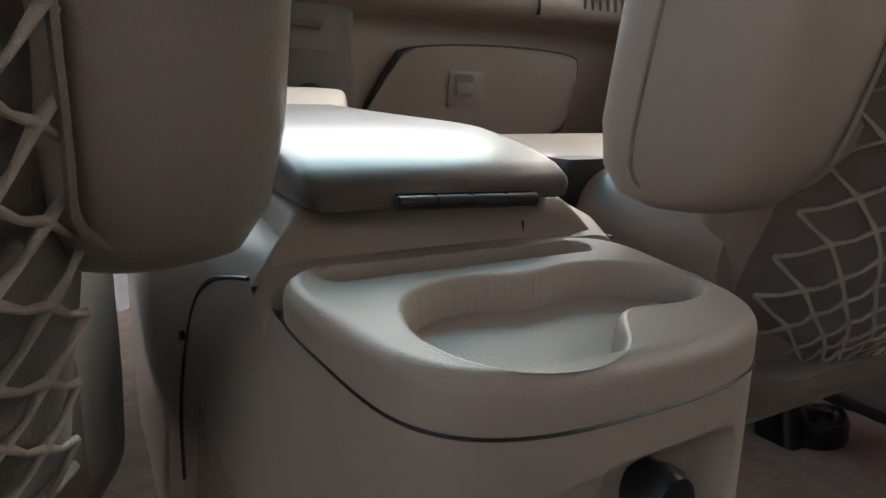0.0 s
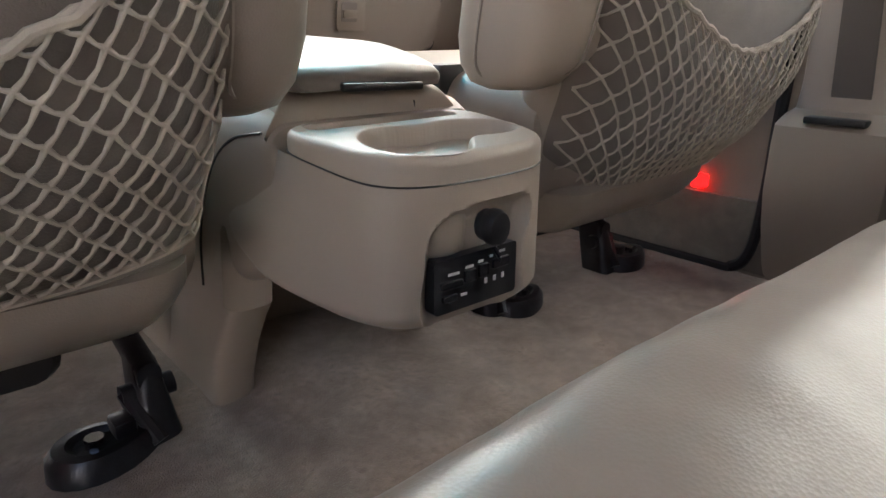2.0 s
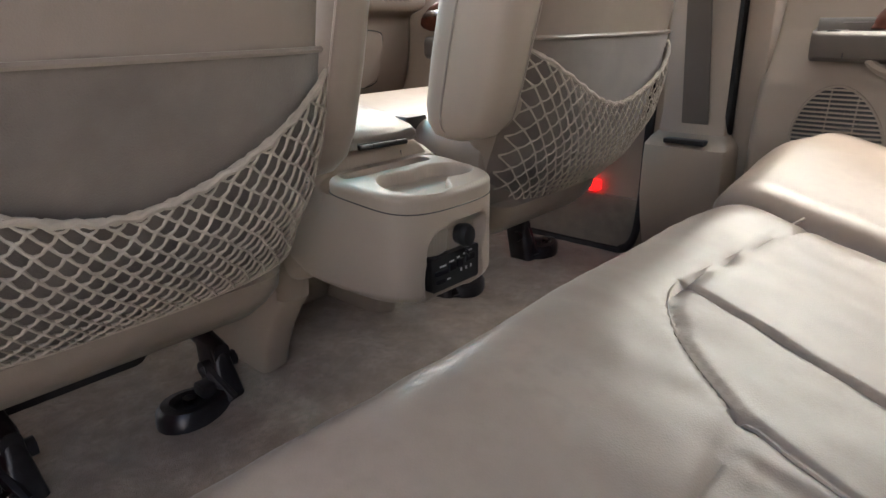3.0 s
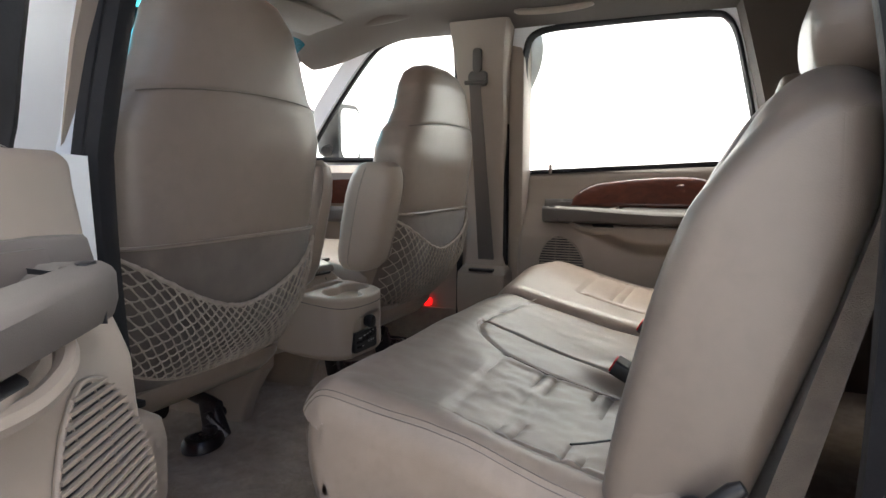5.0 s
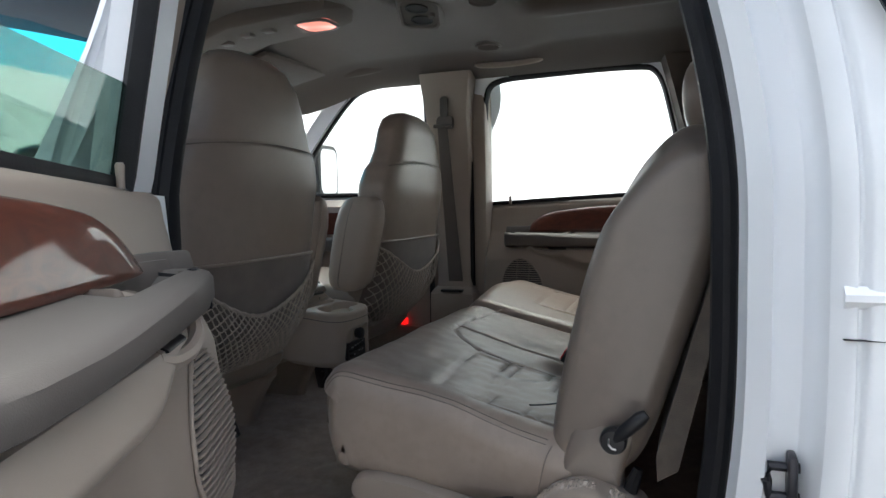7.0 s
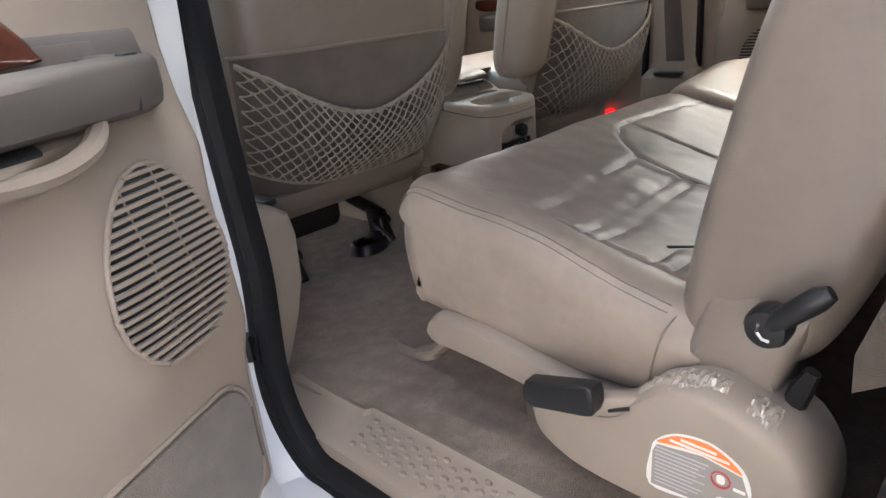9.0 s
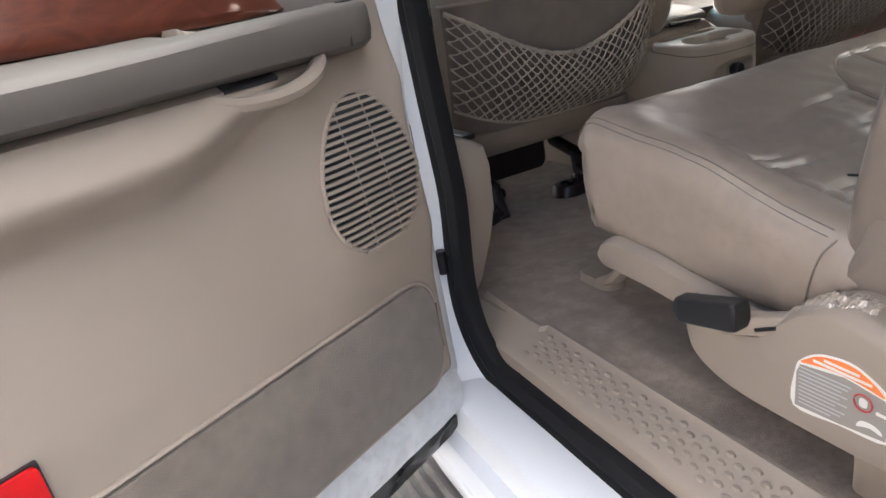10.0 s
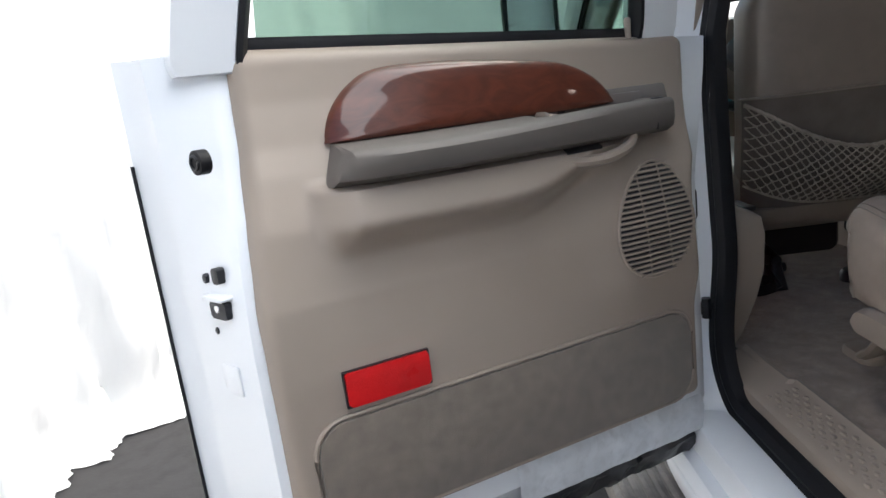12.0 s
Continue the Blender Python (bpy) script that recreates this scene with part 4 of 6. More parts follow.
    for y, hw in ((0.58, 0.15), (0.59, 0.16), (0.80, 0.16), (0.82, 0.15)):
        rings.append([(cx + u, y + dy, v) for u, v in rrect(-hw, hw, 0.055, 0.17, 0.02, 3)])
    part("seat_base", loft(rings), BLACK, seat, "black seat base")
    # inboard armrest folded up beside the backrest
    ax = cx + sgn * (0.262 if cx < 0 else 0.288)
    a_tab = [(0.365, 0.030, 0.0), (0.372, 0.043, 0.02), (0.39, 0.052, 0.034), (0.42, 0.056, 0.042), (0.50, 0.057, 0.046), (0.58, 0.055, 0.048), (0.620, 0.050, 0.044), (0.648, 0.043, 0.034), (0.662, 0.028, 0.016)]
    rings = []
    for z, hw, dd in a_tab:
        yc = 0.315 + dy - 0.22 * (z - 0.365)
        hw *= 0.86 if cx < 0 else 0.92
        rings.append([(ax + u, yc + v, z) for u, v in rrect(-hw, hw, -0.028 - dd, 0.028 + dd, 0.026 + min(dd, hw) * 0.3, 6)])
    # driver's pad takes the darker material: its shade is carried by the colour
    arm = part("armrest", loft(rings), PLASTIC if cx > 0 else LEATHER, seat, "folded-up padded armrest")
    kw = 0.86 if cx < 0 else 0.92

    def pad_edge(z, hw, dd, u, v):
        """A point on the pad's skin: u across, v from front to rear, each from -1 to 1."""
        return (ax + u * hw * kw, 0.315 + dy - 0.22 * (z - 0.365) + v * (0.028 + dd), z)
    far_side = [pad_edge(z, hw, dd, sgn * 1.0, 0.25) for z, hw, dd in reversed(a_tab[2:-1])]
    foot = [pad_edge(0.376, 0.045, 0.026, sgn * (0.9 - 0.3 * k), 0.1 - 0.28 * k) for k in range(4)]
    near_side = [pad_edge(z, hw, dd, -sgn * 0.45, -1.0) for z, hw, dd in a_tab[2:-1]]
    part("armrest_piping", tube(smooth_poly(far_side + foot + near_side, closed=False, step=4), 0.0018, 5), LEATHER, arm)
    part("armrest_pivot", tube([(cx + sgn * 0.24, 0.27 + dy, 0.42), (ax, 0.27 + dy, 0.42)], 0.03, 12), PLASTIC, arm)
    # floor track feet: a cast flange bolted down, an upright bracket and a link up to the seat
    for x, y in ((cx + sgn * (0.19 if cx < 0 else -0.205), 0.49 + dy), (cx - sgn * (0.10 if cx < 0 else -0.110), 0.48 + dy)):
        flange = loft([[(x - 0.022 * sgn + 0.058 * k * math.cos(6.2832 * i / 20), y + 0.034 * k * math.sin(6.2832 * i / 20) * (1.2 - 0.3 * math.cos(6.2832 * i / 20)), z) for i in range(20)] for k, z in ((1.0, -0.012), (0.97, 0.008), (0.84, 0.017), (0.62, 0.018), (0.5, 0.012))])
        upright = loft([[(x + 0.035 * sgn + u, y + 0.015 + v + 0.5 * (z - 0.0) * 0.6, z) for u, v in rrect(-w, w, -0.030, 0.030, 0.012, 4)] for z, w in ((-0.012, 0.024), (0.02, 0.020), (0.05, 0.016), (0.08, 0.013))])
        link_b = loft([[(x + 0.035 * sgn + u, yy, v) for u, v in rrect(-0.013, 0.013, 0.055 + r, 0.090 + r, 0.012, 3)] for yy, r in ((y + 0.005, -0.008), (y + 0.03, 0.0), (y + 0.16, 0.03))])
        knob_b = merge(tube([(x + 0.006 * sgn, y + 0.02, 0.045), (x + 0.062 * sgn, y + 0.02, 0.045)], 0.013, 10), tube([(x + 0.03 * sgn, y - 0.02, 0.0), (x + 0.01 * sgn, y + 0.02, 0.05)], 0.009, 8), box(x - 0.012, x + 0.012, y - 0.012, y + 0.02, 0.012, 0.032, 0.005))
        part("track_foot", merge(flange, upright, link_b, knob_b), METAL_DARK, seat, "black steel floor track foot")
        part("track_bolt", tube([(x - 0.030 * sgn, y - 0.004, 0.008), (x - 0.030 * sgn, y - 0.004, 0.024)], 0.010, 8), CHROME, seat)
    return seat


front_seat("driver_seat", -0.458, -0.033, "tan leather driver seat with net pocket on its back", 0.115, 0.262, "tan leather seat cushion")
front_seat("passenger_seat", 0.424, -0.033, "tan leather passenger seat with net pocket on its back", 0.105, 0.226, "tan leather seat cushion")

# ---- centre console ----
CX = -0.016
LX = -0.030
con = thing("centre_console", (CX, 0.45, 0), "tan plastic centre console with cup holder and padded lid", "console")


def tray_out(a, k=1.0):
    e = 4.2
    c, s = math.cos(a), math.sin(a)
    x = math.copysign(abs(c) ** (2 / e), c)
    y = math.copysign(abs(s) ** (2 / e), s)
    yy = 0.2470 + y * 0.0750 * k
    hw = (0.102 if x < 0 else 0.100) + (0.025 if x < 0 else 0.008) * (y + 1) / 2
    return CX + x * hw * k, yy - 0.008 * (1 - x * x) * (y < 0) * abs(y)


def tray_top(y):
    return 0.333 + (y - 0.18) * 0.095


def rim_drop(y):
    """How deep the tray's rim hangs over the bin: deeper towards the rear face."""
    return 0.024 - 0.006 * sstep(0.18, 0.32, y)


def well(x, y):
    """Distance outside the outline of the two joined cup wells."""
    d1 = math.hypot(x - (CX - 0.035), (y - 0.220) * 0.94) - 0.047
    d2 = math.hypot((x - (CX + 0.046)) * 0.66, y - 0.2365 + 0.10 * (x - CX - 0.046)) - 0.031
    k = 0.026
    h = max(0.0, k - abs(d1 - d2)) / k
    return min(d1, d2) - h * h * k * 0.25


def slot(x, y):
    sx = max(0.0, abs(x - (CX - 0.012)) - 0.076)
    return 0.022 * sstep(0.001, -0.005, math.hypot(sx, y - 0.2955) - 0.0105)


def tray():
    """Rings from the middle of the wells, up their walls and out over the top to the rounded edge."""
    na = 300
    cx0, cy0 = CX - 0.002, 0.228
    rim = [tray_out(6.28318 * i / 400) for i in range(400)]
    inner, outer, dirs = [], [], []
    for i in range(na):
        c, sn = math.cos(6.28318 * i / na), math.sin(6.28318 * i / na)
        dirs.append((c, sn))
        r = 0.004
        while well(cx0 + c * r, cy0 + sn * r) < 0 and r < 0.14:
            r += 0.0004
        inner.append(r)
        best = 0.2
        for (ax, ay), (bx, by) in zip(rim, rim[1:] + rim[:1]):
            ex, ey = bx - ax, by - ay
            den = c * ey - sn * ex
            if abs(den) > 1e-12:
                tt = ((ax - cx0) * ey - (ay - cy0) * ex) / den
                uu = ((ax - cx0) * sn - (ay - cy0) * c) / den
                if tt > 0 and -0.001 <= uu <= 1.001:
                    best = min(best, tt)
        outer.append(best)

    def ring(f):
        out = []
        for (c, sn), ri, ro in zip(dirs, inner, outer):
            r, dz = f(ri, ro)
            x, y = cx0 + c * r, cy0 + sn * r
            shallow = 1 - 0.45 * sstep(0.045, 0.100, x - CX)
            drop = dz * shallow if dz > 0.012 else dz
            out.append((x, y, tray_top(y) - drop - (slot(x, y) if r > ri else 0.0)))
        return out
    rings = [ring(lambda ri, ro, q=q: (ri * q if q < 0.9 else ri - 0.009, 0.092)) for q in (0.05, 0.4, 0.7, 0.95)]
    rings += [ring(lambda ri, ro, g=g, d=d: (ri + g, d)) for g, d in ((-0.0060, 0.088), (-0.0035, 0.055), (-0.0015, 0.022), (-0.0006, 0.0085), (0.0002, 0.0045), (0.0014, 0.0018), (0.0030, 0.0004), (0.0045, 0.0))]
    rings += [ring(lambda ri, ro, q=q: (ri + 0.0045 + (ro - 0.009 - ri - 0.0045) * q, 0.0)) for q in [j / 40 for j in range(1, 41)]]
    rings += [ring(lambda ri, ro, w=w: (ro - 0.009 + 0.009 * math.sin(w), 0.009 * (1 - math.cos(w)))) for w in [radians(15 * j) for j in range(1, 7)]]
    rings += [ring(lambda ri, ro: (ro, 0.0105))]
    edge = rings[-1]
    for share in (0.5, 1.0):
        rings.append([(x, y, z - (rim_drop(y) - 0.0110) * share) for x, y, z in edge])
    return loft(rings)


part("cup_tray", tray(), PLASTIC, con, "tan cup holder tray")


HOLLOW = [(v.x, v.y) for v in smooth_poly([(CX + a, b, 0) for a, b in ((-0.062, 0.180), (-0.066, 0.240), (-0.060, 0.268), (-0.040, 0.282), (0.0, 0.287), (0.048, 0.286), (0.060, 0.280), (0.063, 0.266), (0.056, 0.246), (0.048, 0.230), (0.044, 0.180))], step=4)]


def inside(x, z, poly):
    hit = False
    n = len(poly)
    for i in range(n):
        (ax, az), (bx, bz) = poly[i - 1], poly[i]
        if (az > z) != (bz > z) and x < (bx - ax) * (z - az) / (bz - az) + ax:
            hit = not hit
    return hit


def hollow(x, z):
    """How deep the control hollow goes into the rear face."""
    d = seg_dist(x, z, HOLLOW + HOLLOW[:1])
    return (0.012 * sstep(0.0, 0.016, d) + 0.004 * sstep(0.0, 0.003, d)) if inside(x, z, HOLLOW) else 0.0


def rear_y(x):
    xn = min(0.999, abs(x - CX) / (0.102 if x < CX else 0.100))
    return 0.2470 - 0.0750 * (1 - xn ** 4.2) ** (1 / 4.2) - 0.008 * (1 - xn * xn)


def rear_body():
    """The bin below the tray: rounded rear face with a hollow, undercut towards its foot."""
    rings = []
    na = 260
    for z in [0.178, 0.179, 0.182, 0.187] + [0.192 + 0.0040 * k for k in range(28)] + [1.0]:
        k = 1.0 - 0.16 * max(0.0, (0.196 - z) / 0.018) ** 2.2 if z < 0.196 else 1.0
        ring = []
        for i in range(na):
            x, y = tray_out(6.28318 * i / na, k)
            zz = min(z, tray_top(y) - rim_drop(y))
            if y < 0.235 and abs(x - CX) < 0.092:
                y += hollow(x, zz)
            zz += 0.016 * sstep(0.25, 0.18, zz) * sstep(0.23, 0.33, y)
            if y > 0.255:
                y += (0.018 + 0.098 * sstep(0.335, 0.245, zz) * sstep(0.180, 0.262, zz)) * sstep(0.255, 0.300, y)
            x += (0.034 if x > CX else -0.0245) * sstep(0.20, 0.40, y) * sstep(0.332, 0.250, zz)
            ring.append((x, y, zz))
        rings.append(ring)
    bm = loft(rings, cap=False)
    bm.verts.ensure_lookup_table()
    bm.faces.new([bm.verts[k] for k in range(na)])
    return bm


part("tray_gap", tube([(*tray_out(6.28318 * i / 160, 1.002), tray_top(tray_out(6.28318 * i / 160)[1]) - rim_drop(tray_out(6.28318 * i / 160)[1]) - 0.0003) for i in range(160)], 0.0009, 5, closed=True), BLACK, con)
arch = [(-0.1270, 0.326, 0.338), (-0.1330, 0.340, 0.336), (-0.1395, 0.362, 0.330), (-0.1435, 0.388, 0.313), (-0.1462, 0.411, 0.285), (-0.1490, 0.430, 0.250), (-0.1505, 0.444, 0.210), (-0.1505, 0.452, 0.160)]
for sx in (1, -1):
    part("panel_joint", tube(smooth_poly([(CX + sx * a, b, c) for a, b, c in arch], closed=False, step=6), 0.0014, 5), BLACK, con)
bin_part = part("rear_bin", rear_body(), PLASTIC, con)


def leg(side):
    """Side wall of the console running down to the floor."""
    rings = []
    for y, zb in ((0.40, 0.15), (0.42, 0.125), (0.445, 0.085), (0.465, 0.04), (0.478, -0.005), (0.482, -0.02), (0.75, -0.02)):
        x0, x1 = CX + side * 0.151, CX + side * 0.100
        ring = []
        for k in range(17):
            a = radians(180 * k / 16)
            c, s2 = math.cos(a), math.sin(a)
            ring.append(((x0 + x1) / 2 + (x0 - x1) / 2 * math.copysign(abs(c) ** 0.6, c), y - 0.022 * s2 ** 0.7, zb))
        top = [(x + side * -0.006, yy, 0.24) for x, yy, zz in reversed(ring)]
        rings.append(ring + top)
    return loft(rings)


def front_section():
    """Main console: arched shoulder behind the bin, running forward below the lid, with a foot to the floor."""
    rings = []
    for y, hw, zt, zb in ((0.312, 0.122, 0.332, 0.23), (0.316, 0.126, 0.340, 0.22), (0.330, 0.130, 0.3445, 0.21), (0.348, 0.136, 0.350, 0.19), (0.376, 0.142, 0.353, 0.18), (0.40, 0.1455, 0.355, 0.175), (0.44, 0.149, 0.356, 0.17), (0.55, 0.150, 0.358, 0.16), (0.60, 0.150, 0.36, 0.02), (0.62, 0.150, 0.36, -0.02), (0.75, 0.150, 0.36, -0.02), (0.90, 0.150, 0.34, -0.02), (1.05, 0.14, 0.36, -0.02)):
        rings.append([(CX + u, y, v) for u, v in rrect(-hw, hw, zb, zt + 0.004, 0.026, 8)])
    return loft(rings)


part("console_body", front_section(), PLASTIC, con)
for side in (-1, 1):
    part("console_leg", leg(side), PLASTIC, con)
rings = []
for y, hw, z in ((0.3215, 0.1150, 0.342), (0.3225, 0.1140, 0.347), (0.326, 0.1070, 0.357), (0.331, 0.0990, 0.3665), (0.339, 0.0950, 0.3715), (0.38, 0.0945, 0.375), (0.70, 0.098, 0.385), (0.78, 0.095, 0.38)):
    # the ledge slopes out to the console's shoulders
    rings.append([(LX + 0.006 + u * (1 + 0.03 * sstep(z, 0.335, v) * sstep(0.40, 0.33, y)), y, v) for u, v in rrect(-hw, hw, 0.325, z, 0.010, 4)])
part("lid_ledge", loft(rings), PLASTIC, con)
rings = []
for y, hw, zt in ((0.3165, 0.070, 0.374), (0.3175, 0.083, 0.379), (0.323, 0.0885, 0.3865), (0.335, 0.0915, 0.393), (0.36, 0.0935, 0.4005), (0.395, 0.0945, 0.4075), (0.42, 0.095, 0.4115), (0.45, 0.095, 0.4135), (0.60, 0.095, 0.418), (0.72, 0.092, 0.423), (0.76, 0.085, 0.420), (0.775, 0.06, 0.40)):
    rings.append([(LX + 0.006 + u, y, v) for u, v in rrect(-hw, hw, 0.3715, zt, min(0.020, (zt - 0.3715) * 0.49), 6)])
lid = part("lid", loft(rings), LID_LEATHER, con, "padded leather console lid with worn sheen")
def hz_at(x):
    return 0.3745 - 0.03 * (x - CX + 0.048)


hinge = part("hinge", tube([(CX - 0.048, 0.3140, hz_at(CX - 0.048)), (CX + 0.047, 0.3130, hz_at(CX + 0.047))], 0.0036, 10), BLACK, con, "long black piano hinge")
for k in range(4):
    x0 = CX - 0.047 + k * 0.0240
    part("hinge_knuckle", tube([(x0, 0.3135, hz_at(x0)), (x0 + 0.0215, 0.3130, hz_at(x0 + 0.0215))], 0.0042, 10), BLACK, hinge)
part("hinge_leaf", prism([(-0.047, 0.0), (0.045, 0.0), (0.045, 0.007), (-0.047, 0.007)], lambda a, b: (CX + a, 0.326, hz_at(CX + a) - 0.002 + b), lambda a, b: (CX + a, 0.3160, hz_at(CX + a) - 0.002 + b)), BLACK, hinge)
part("trim_scratch", box(CX + 0.046, CX + 0.0466, 0.3232, 0.3262, 0.347, 0.356), BLACK, con)
part("screw_hole", tube([(CX - 0.1470, 0.422, 0.279), (CX - 0.1505, 0.422, 0.279)], 0.0032, 10), BLACK, con)
part("front_tray", loft([[(CX + u, y, v) for u, v in rrect(-hw, hw, 0.34, zt, 0.012, 3)] for y, hw, zt in ((0.80, 0.12, 0.41), (0.84, 0.13, 0.442), (0.97, 0.13, 0.446), (1.06, 0.12, 0.42))]), PLASTIC, con)

# rear control panel set in a hollow of the bin
def ry(x):
    return rear_y(x) + 0.010


REAR = rear_y(CX) + 0.012
pan = part("control_panel", loft([[(x, ry(x) - t, z) for x, z in rrect(CX - 0.056, CX + 0.043, 0.191, 0.241, 0.004)] for t in (-0.010, 0.0062, 0.0068)]), BLACK, con, "black rear climate control panel")
for x0, x1, z0, z1 in ((-0.060, -0.036, 0.2140, 0.2210), (-0.034, -0.020, 0.2160, 0.2270), (-0.017, -0.005, 0.2170, 0.2290), (0.0, 0.022, 0.2210, 0.2300), (-0.058, -0.042, 0.2020, 0.2080)):
    part("button", prism(rrect(CX + 0.010 + x0, CX + 0.010 + x1, z0, z1, 0.0016, 2), lambda a, b: (a, ry(a) - 0.006, b), lambda a, b: (a, ry(a) - 0.0085, b), 0.0006, 1), RUBBER, pan)
for x0, x1, z in ((-0.052, -0.040, 0.2270), (-0.033, -0.024, 0.2300), (-0.018, -0.012, 0.2320), (-0.004, 0.000, 0.2340), (0.008, 0.016, 0.2360), (-0.038, -0.031, 0.2055)):
    part("print_bar", prism([(CX + 0.010 + x0, z - 0.0012), (CX + 0.010 + x1, z - 0.0012), (CX + 0.010 + x1, z + 0.0012), (CX + 0.010 + x0, z + 0.0012)], lambda a, b: (a, ry(a) - 0.0069, b), lambda a, b: (a, ry(a) - 0.0073, b)), LETTER, pan)
for x in (-0.010, 0.001, 0.012):
    part("print_bar", prism([(CX + 0.010 + x, 0.2095), (CX + 0.0135 + x, 0.2095), (CX + 0.0135 + x, 0.2145), (CX + 0.010 + x, 0.2145)], lambda a, b: (a, ry(a) - 0.0069, b), lambda a, b: (a, ry(a) - 0.0073, b)), LETTER, pan)
part("socket_cap", loft([[(CX + 0.010 + 0.0138 * k * math.cos(6.2832 * i / 24), REAR - t, 0.2610 + 0.0172 * k * math.sin(6.2832 * i / 24)) for i in range(24)] for k, t in ((0.8, -0.010), (0.9, 0.004), (1.0, 0.008), (0.98, 0.014), (0.85, 0.018), (0.4, 0.0195))]), BLACK, con, "round black power socket cap")
part("cap_tether", tube([(CX + 0.012, REAR - 0.008, 0.242), (CX + 0.015, REAR - 0.012, 0.233), (CX + 0.018, REAR - 0.010, 0.228)], 0.0022, 6), METAL_DARK, con)

# front passenger seat belt buckle beside the lid
bk = thing("seat_belt_buckle", (0.175, 0.45, 0.20), "dark grey seat belt buckle on a tan stalk by the console", "belt buckle")
part("stalk", loft([[(0.182 + u - 0.10 * (0.37 - z), 0.45 + v, z) for u, v in rrect(-hw, hw, -0.014, 0.014, 0.006, 3)] for z, hw in ((0.16, 0.016), (0.25, 0.020), (0.36, 0.024))]), PLASTIC_GREY, bk)
part("head", loft([[(0.184 + u, 0.45 + v, z - 0.010) for u, v in rrect(-hw, hw, -0.018, 0.018, 0.006, 3)] for z, hw in ((0.345, 0.024), (0.35, 0.028), (0.385, 0.029), (0.392, 0.025))]), BLACK, bk)


# ---- rear bench: wide near section and narrow far section ----
def cushion(x0, x1, prof, nx, r, shape=None, bend=None):
    """A side profile swept across the vehicle with rounded ends; shape moves single points."""
    n = len(prof)
    nor = []
    for i in range(n):
        a, b = prof[i - 1], prof[(i + 1) % n]
        ty, tz = b[0] - a[0], b[1] - a[1]
        l = math.hypot(ty, tz) or 1
        nor.append((tz / l, -ty / l))
    cy, cz = sum(p[0] for p in prof) / n, sum(p[1] for p in prof) / n
    out = sum((p[0] - cy) * q[0] + (p[1] - cz) * q[1] for p, q in zip(prof, nor))
    if out < 0:
        nor = [(-a, -b) for a, b in nor]
    xs = [x0 + r * (1 - math.cos(radians(90 * k / 8))) for k in range(9)]
    xs += [x0 + r + (x1 - x0 - 2 * r) * k / nx for k in range(1, nx)]
    xs += [x1 - r * (1 - math.cos(radians(90 * k / 8))) for k in range(8, -1, -1)]
    rings = []
    for x in xs:
        e = min(x - x0, x1 - x)
        d = 0.68 * (r - math.sqrt(max(0.0, r * r - (r - e) ** 2))) if e < r else 0.0
        ring = []
        for (y, z), (ny, nz) in zip(prof, nor):
            yy, zz = y - ny * d, z - nz * d
            if shape:
                dn = shape(x, yy, zz, nz)
                yy, zz = yy - ny * dn, zz - nz * dn
            if bend:
                yy += bend(x) * sstep(-0.46, -0.12, yy)
            ring.append((x, yy, zz))
        rings.append(ring)
    bm = loft(rings)
    bmesh.ops.triangulate(bm, faces=[f for f in bm.faces if len(f.verts) > 4])
    return bm


def dense(pts, step=8):
    return [(v.x, v.y) for v in smooth_poly([(a, b, 0) for a, b in pts], step=step)]


def groove(x, y, poly, depth, wid):
    d = seg_dist(x, y, poly)
    return depth * math.exp(-(d / wid) ** 2)


CUSH = [(y - 0.006, z) for y, z in dense([(-0.122, 0.152), (-0.098, 0.18), (-0.086, 0.235), (-0.087, 0.286), (-0.101, 0.319), (-0.140, 0.337), (-0.25, 0.311), (-0.40, 0.276), (-0.55, 0.250), (-0.598, 0.22), (-0.585, 0.14), (-0.42, 0.125), (-0.25, 0.14)], 18)]
S_FRONT = [(0.16, -0.218), (0.0, -0.206), (-0.14, -0.192), (-0.19, -0.198), (-0.228, -0.222), (-0.258, -0.254), (-0.285, -0.290)]
S_PLEAT = [(-0.285, -0.290), (-0.600, -0.308)]
S_SIDE = [(-0.285, -0.290), (-0.305, -0.375), (-0.310, -0.57)]
S_MID = [(-0.145, -0.194), (-0.152, -0.250), (-0.185, -0.390), (-0.195, -0.57)]
S_OUT = [(-0.600, -0.308), (-0.618, -0.36), (-0.622, -0.57)]


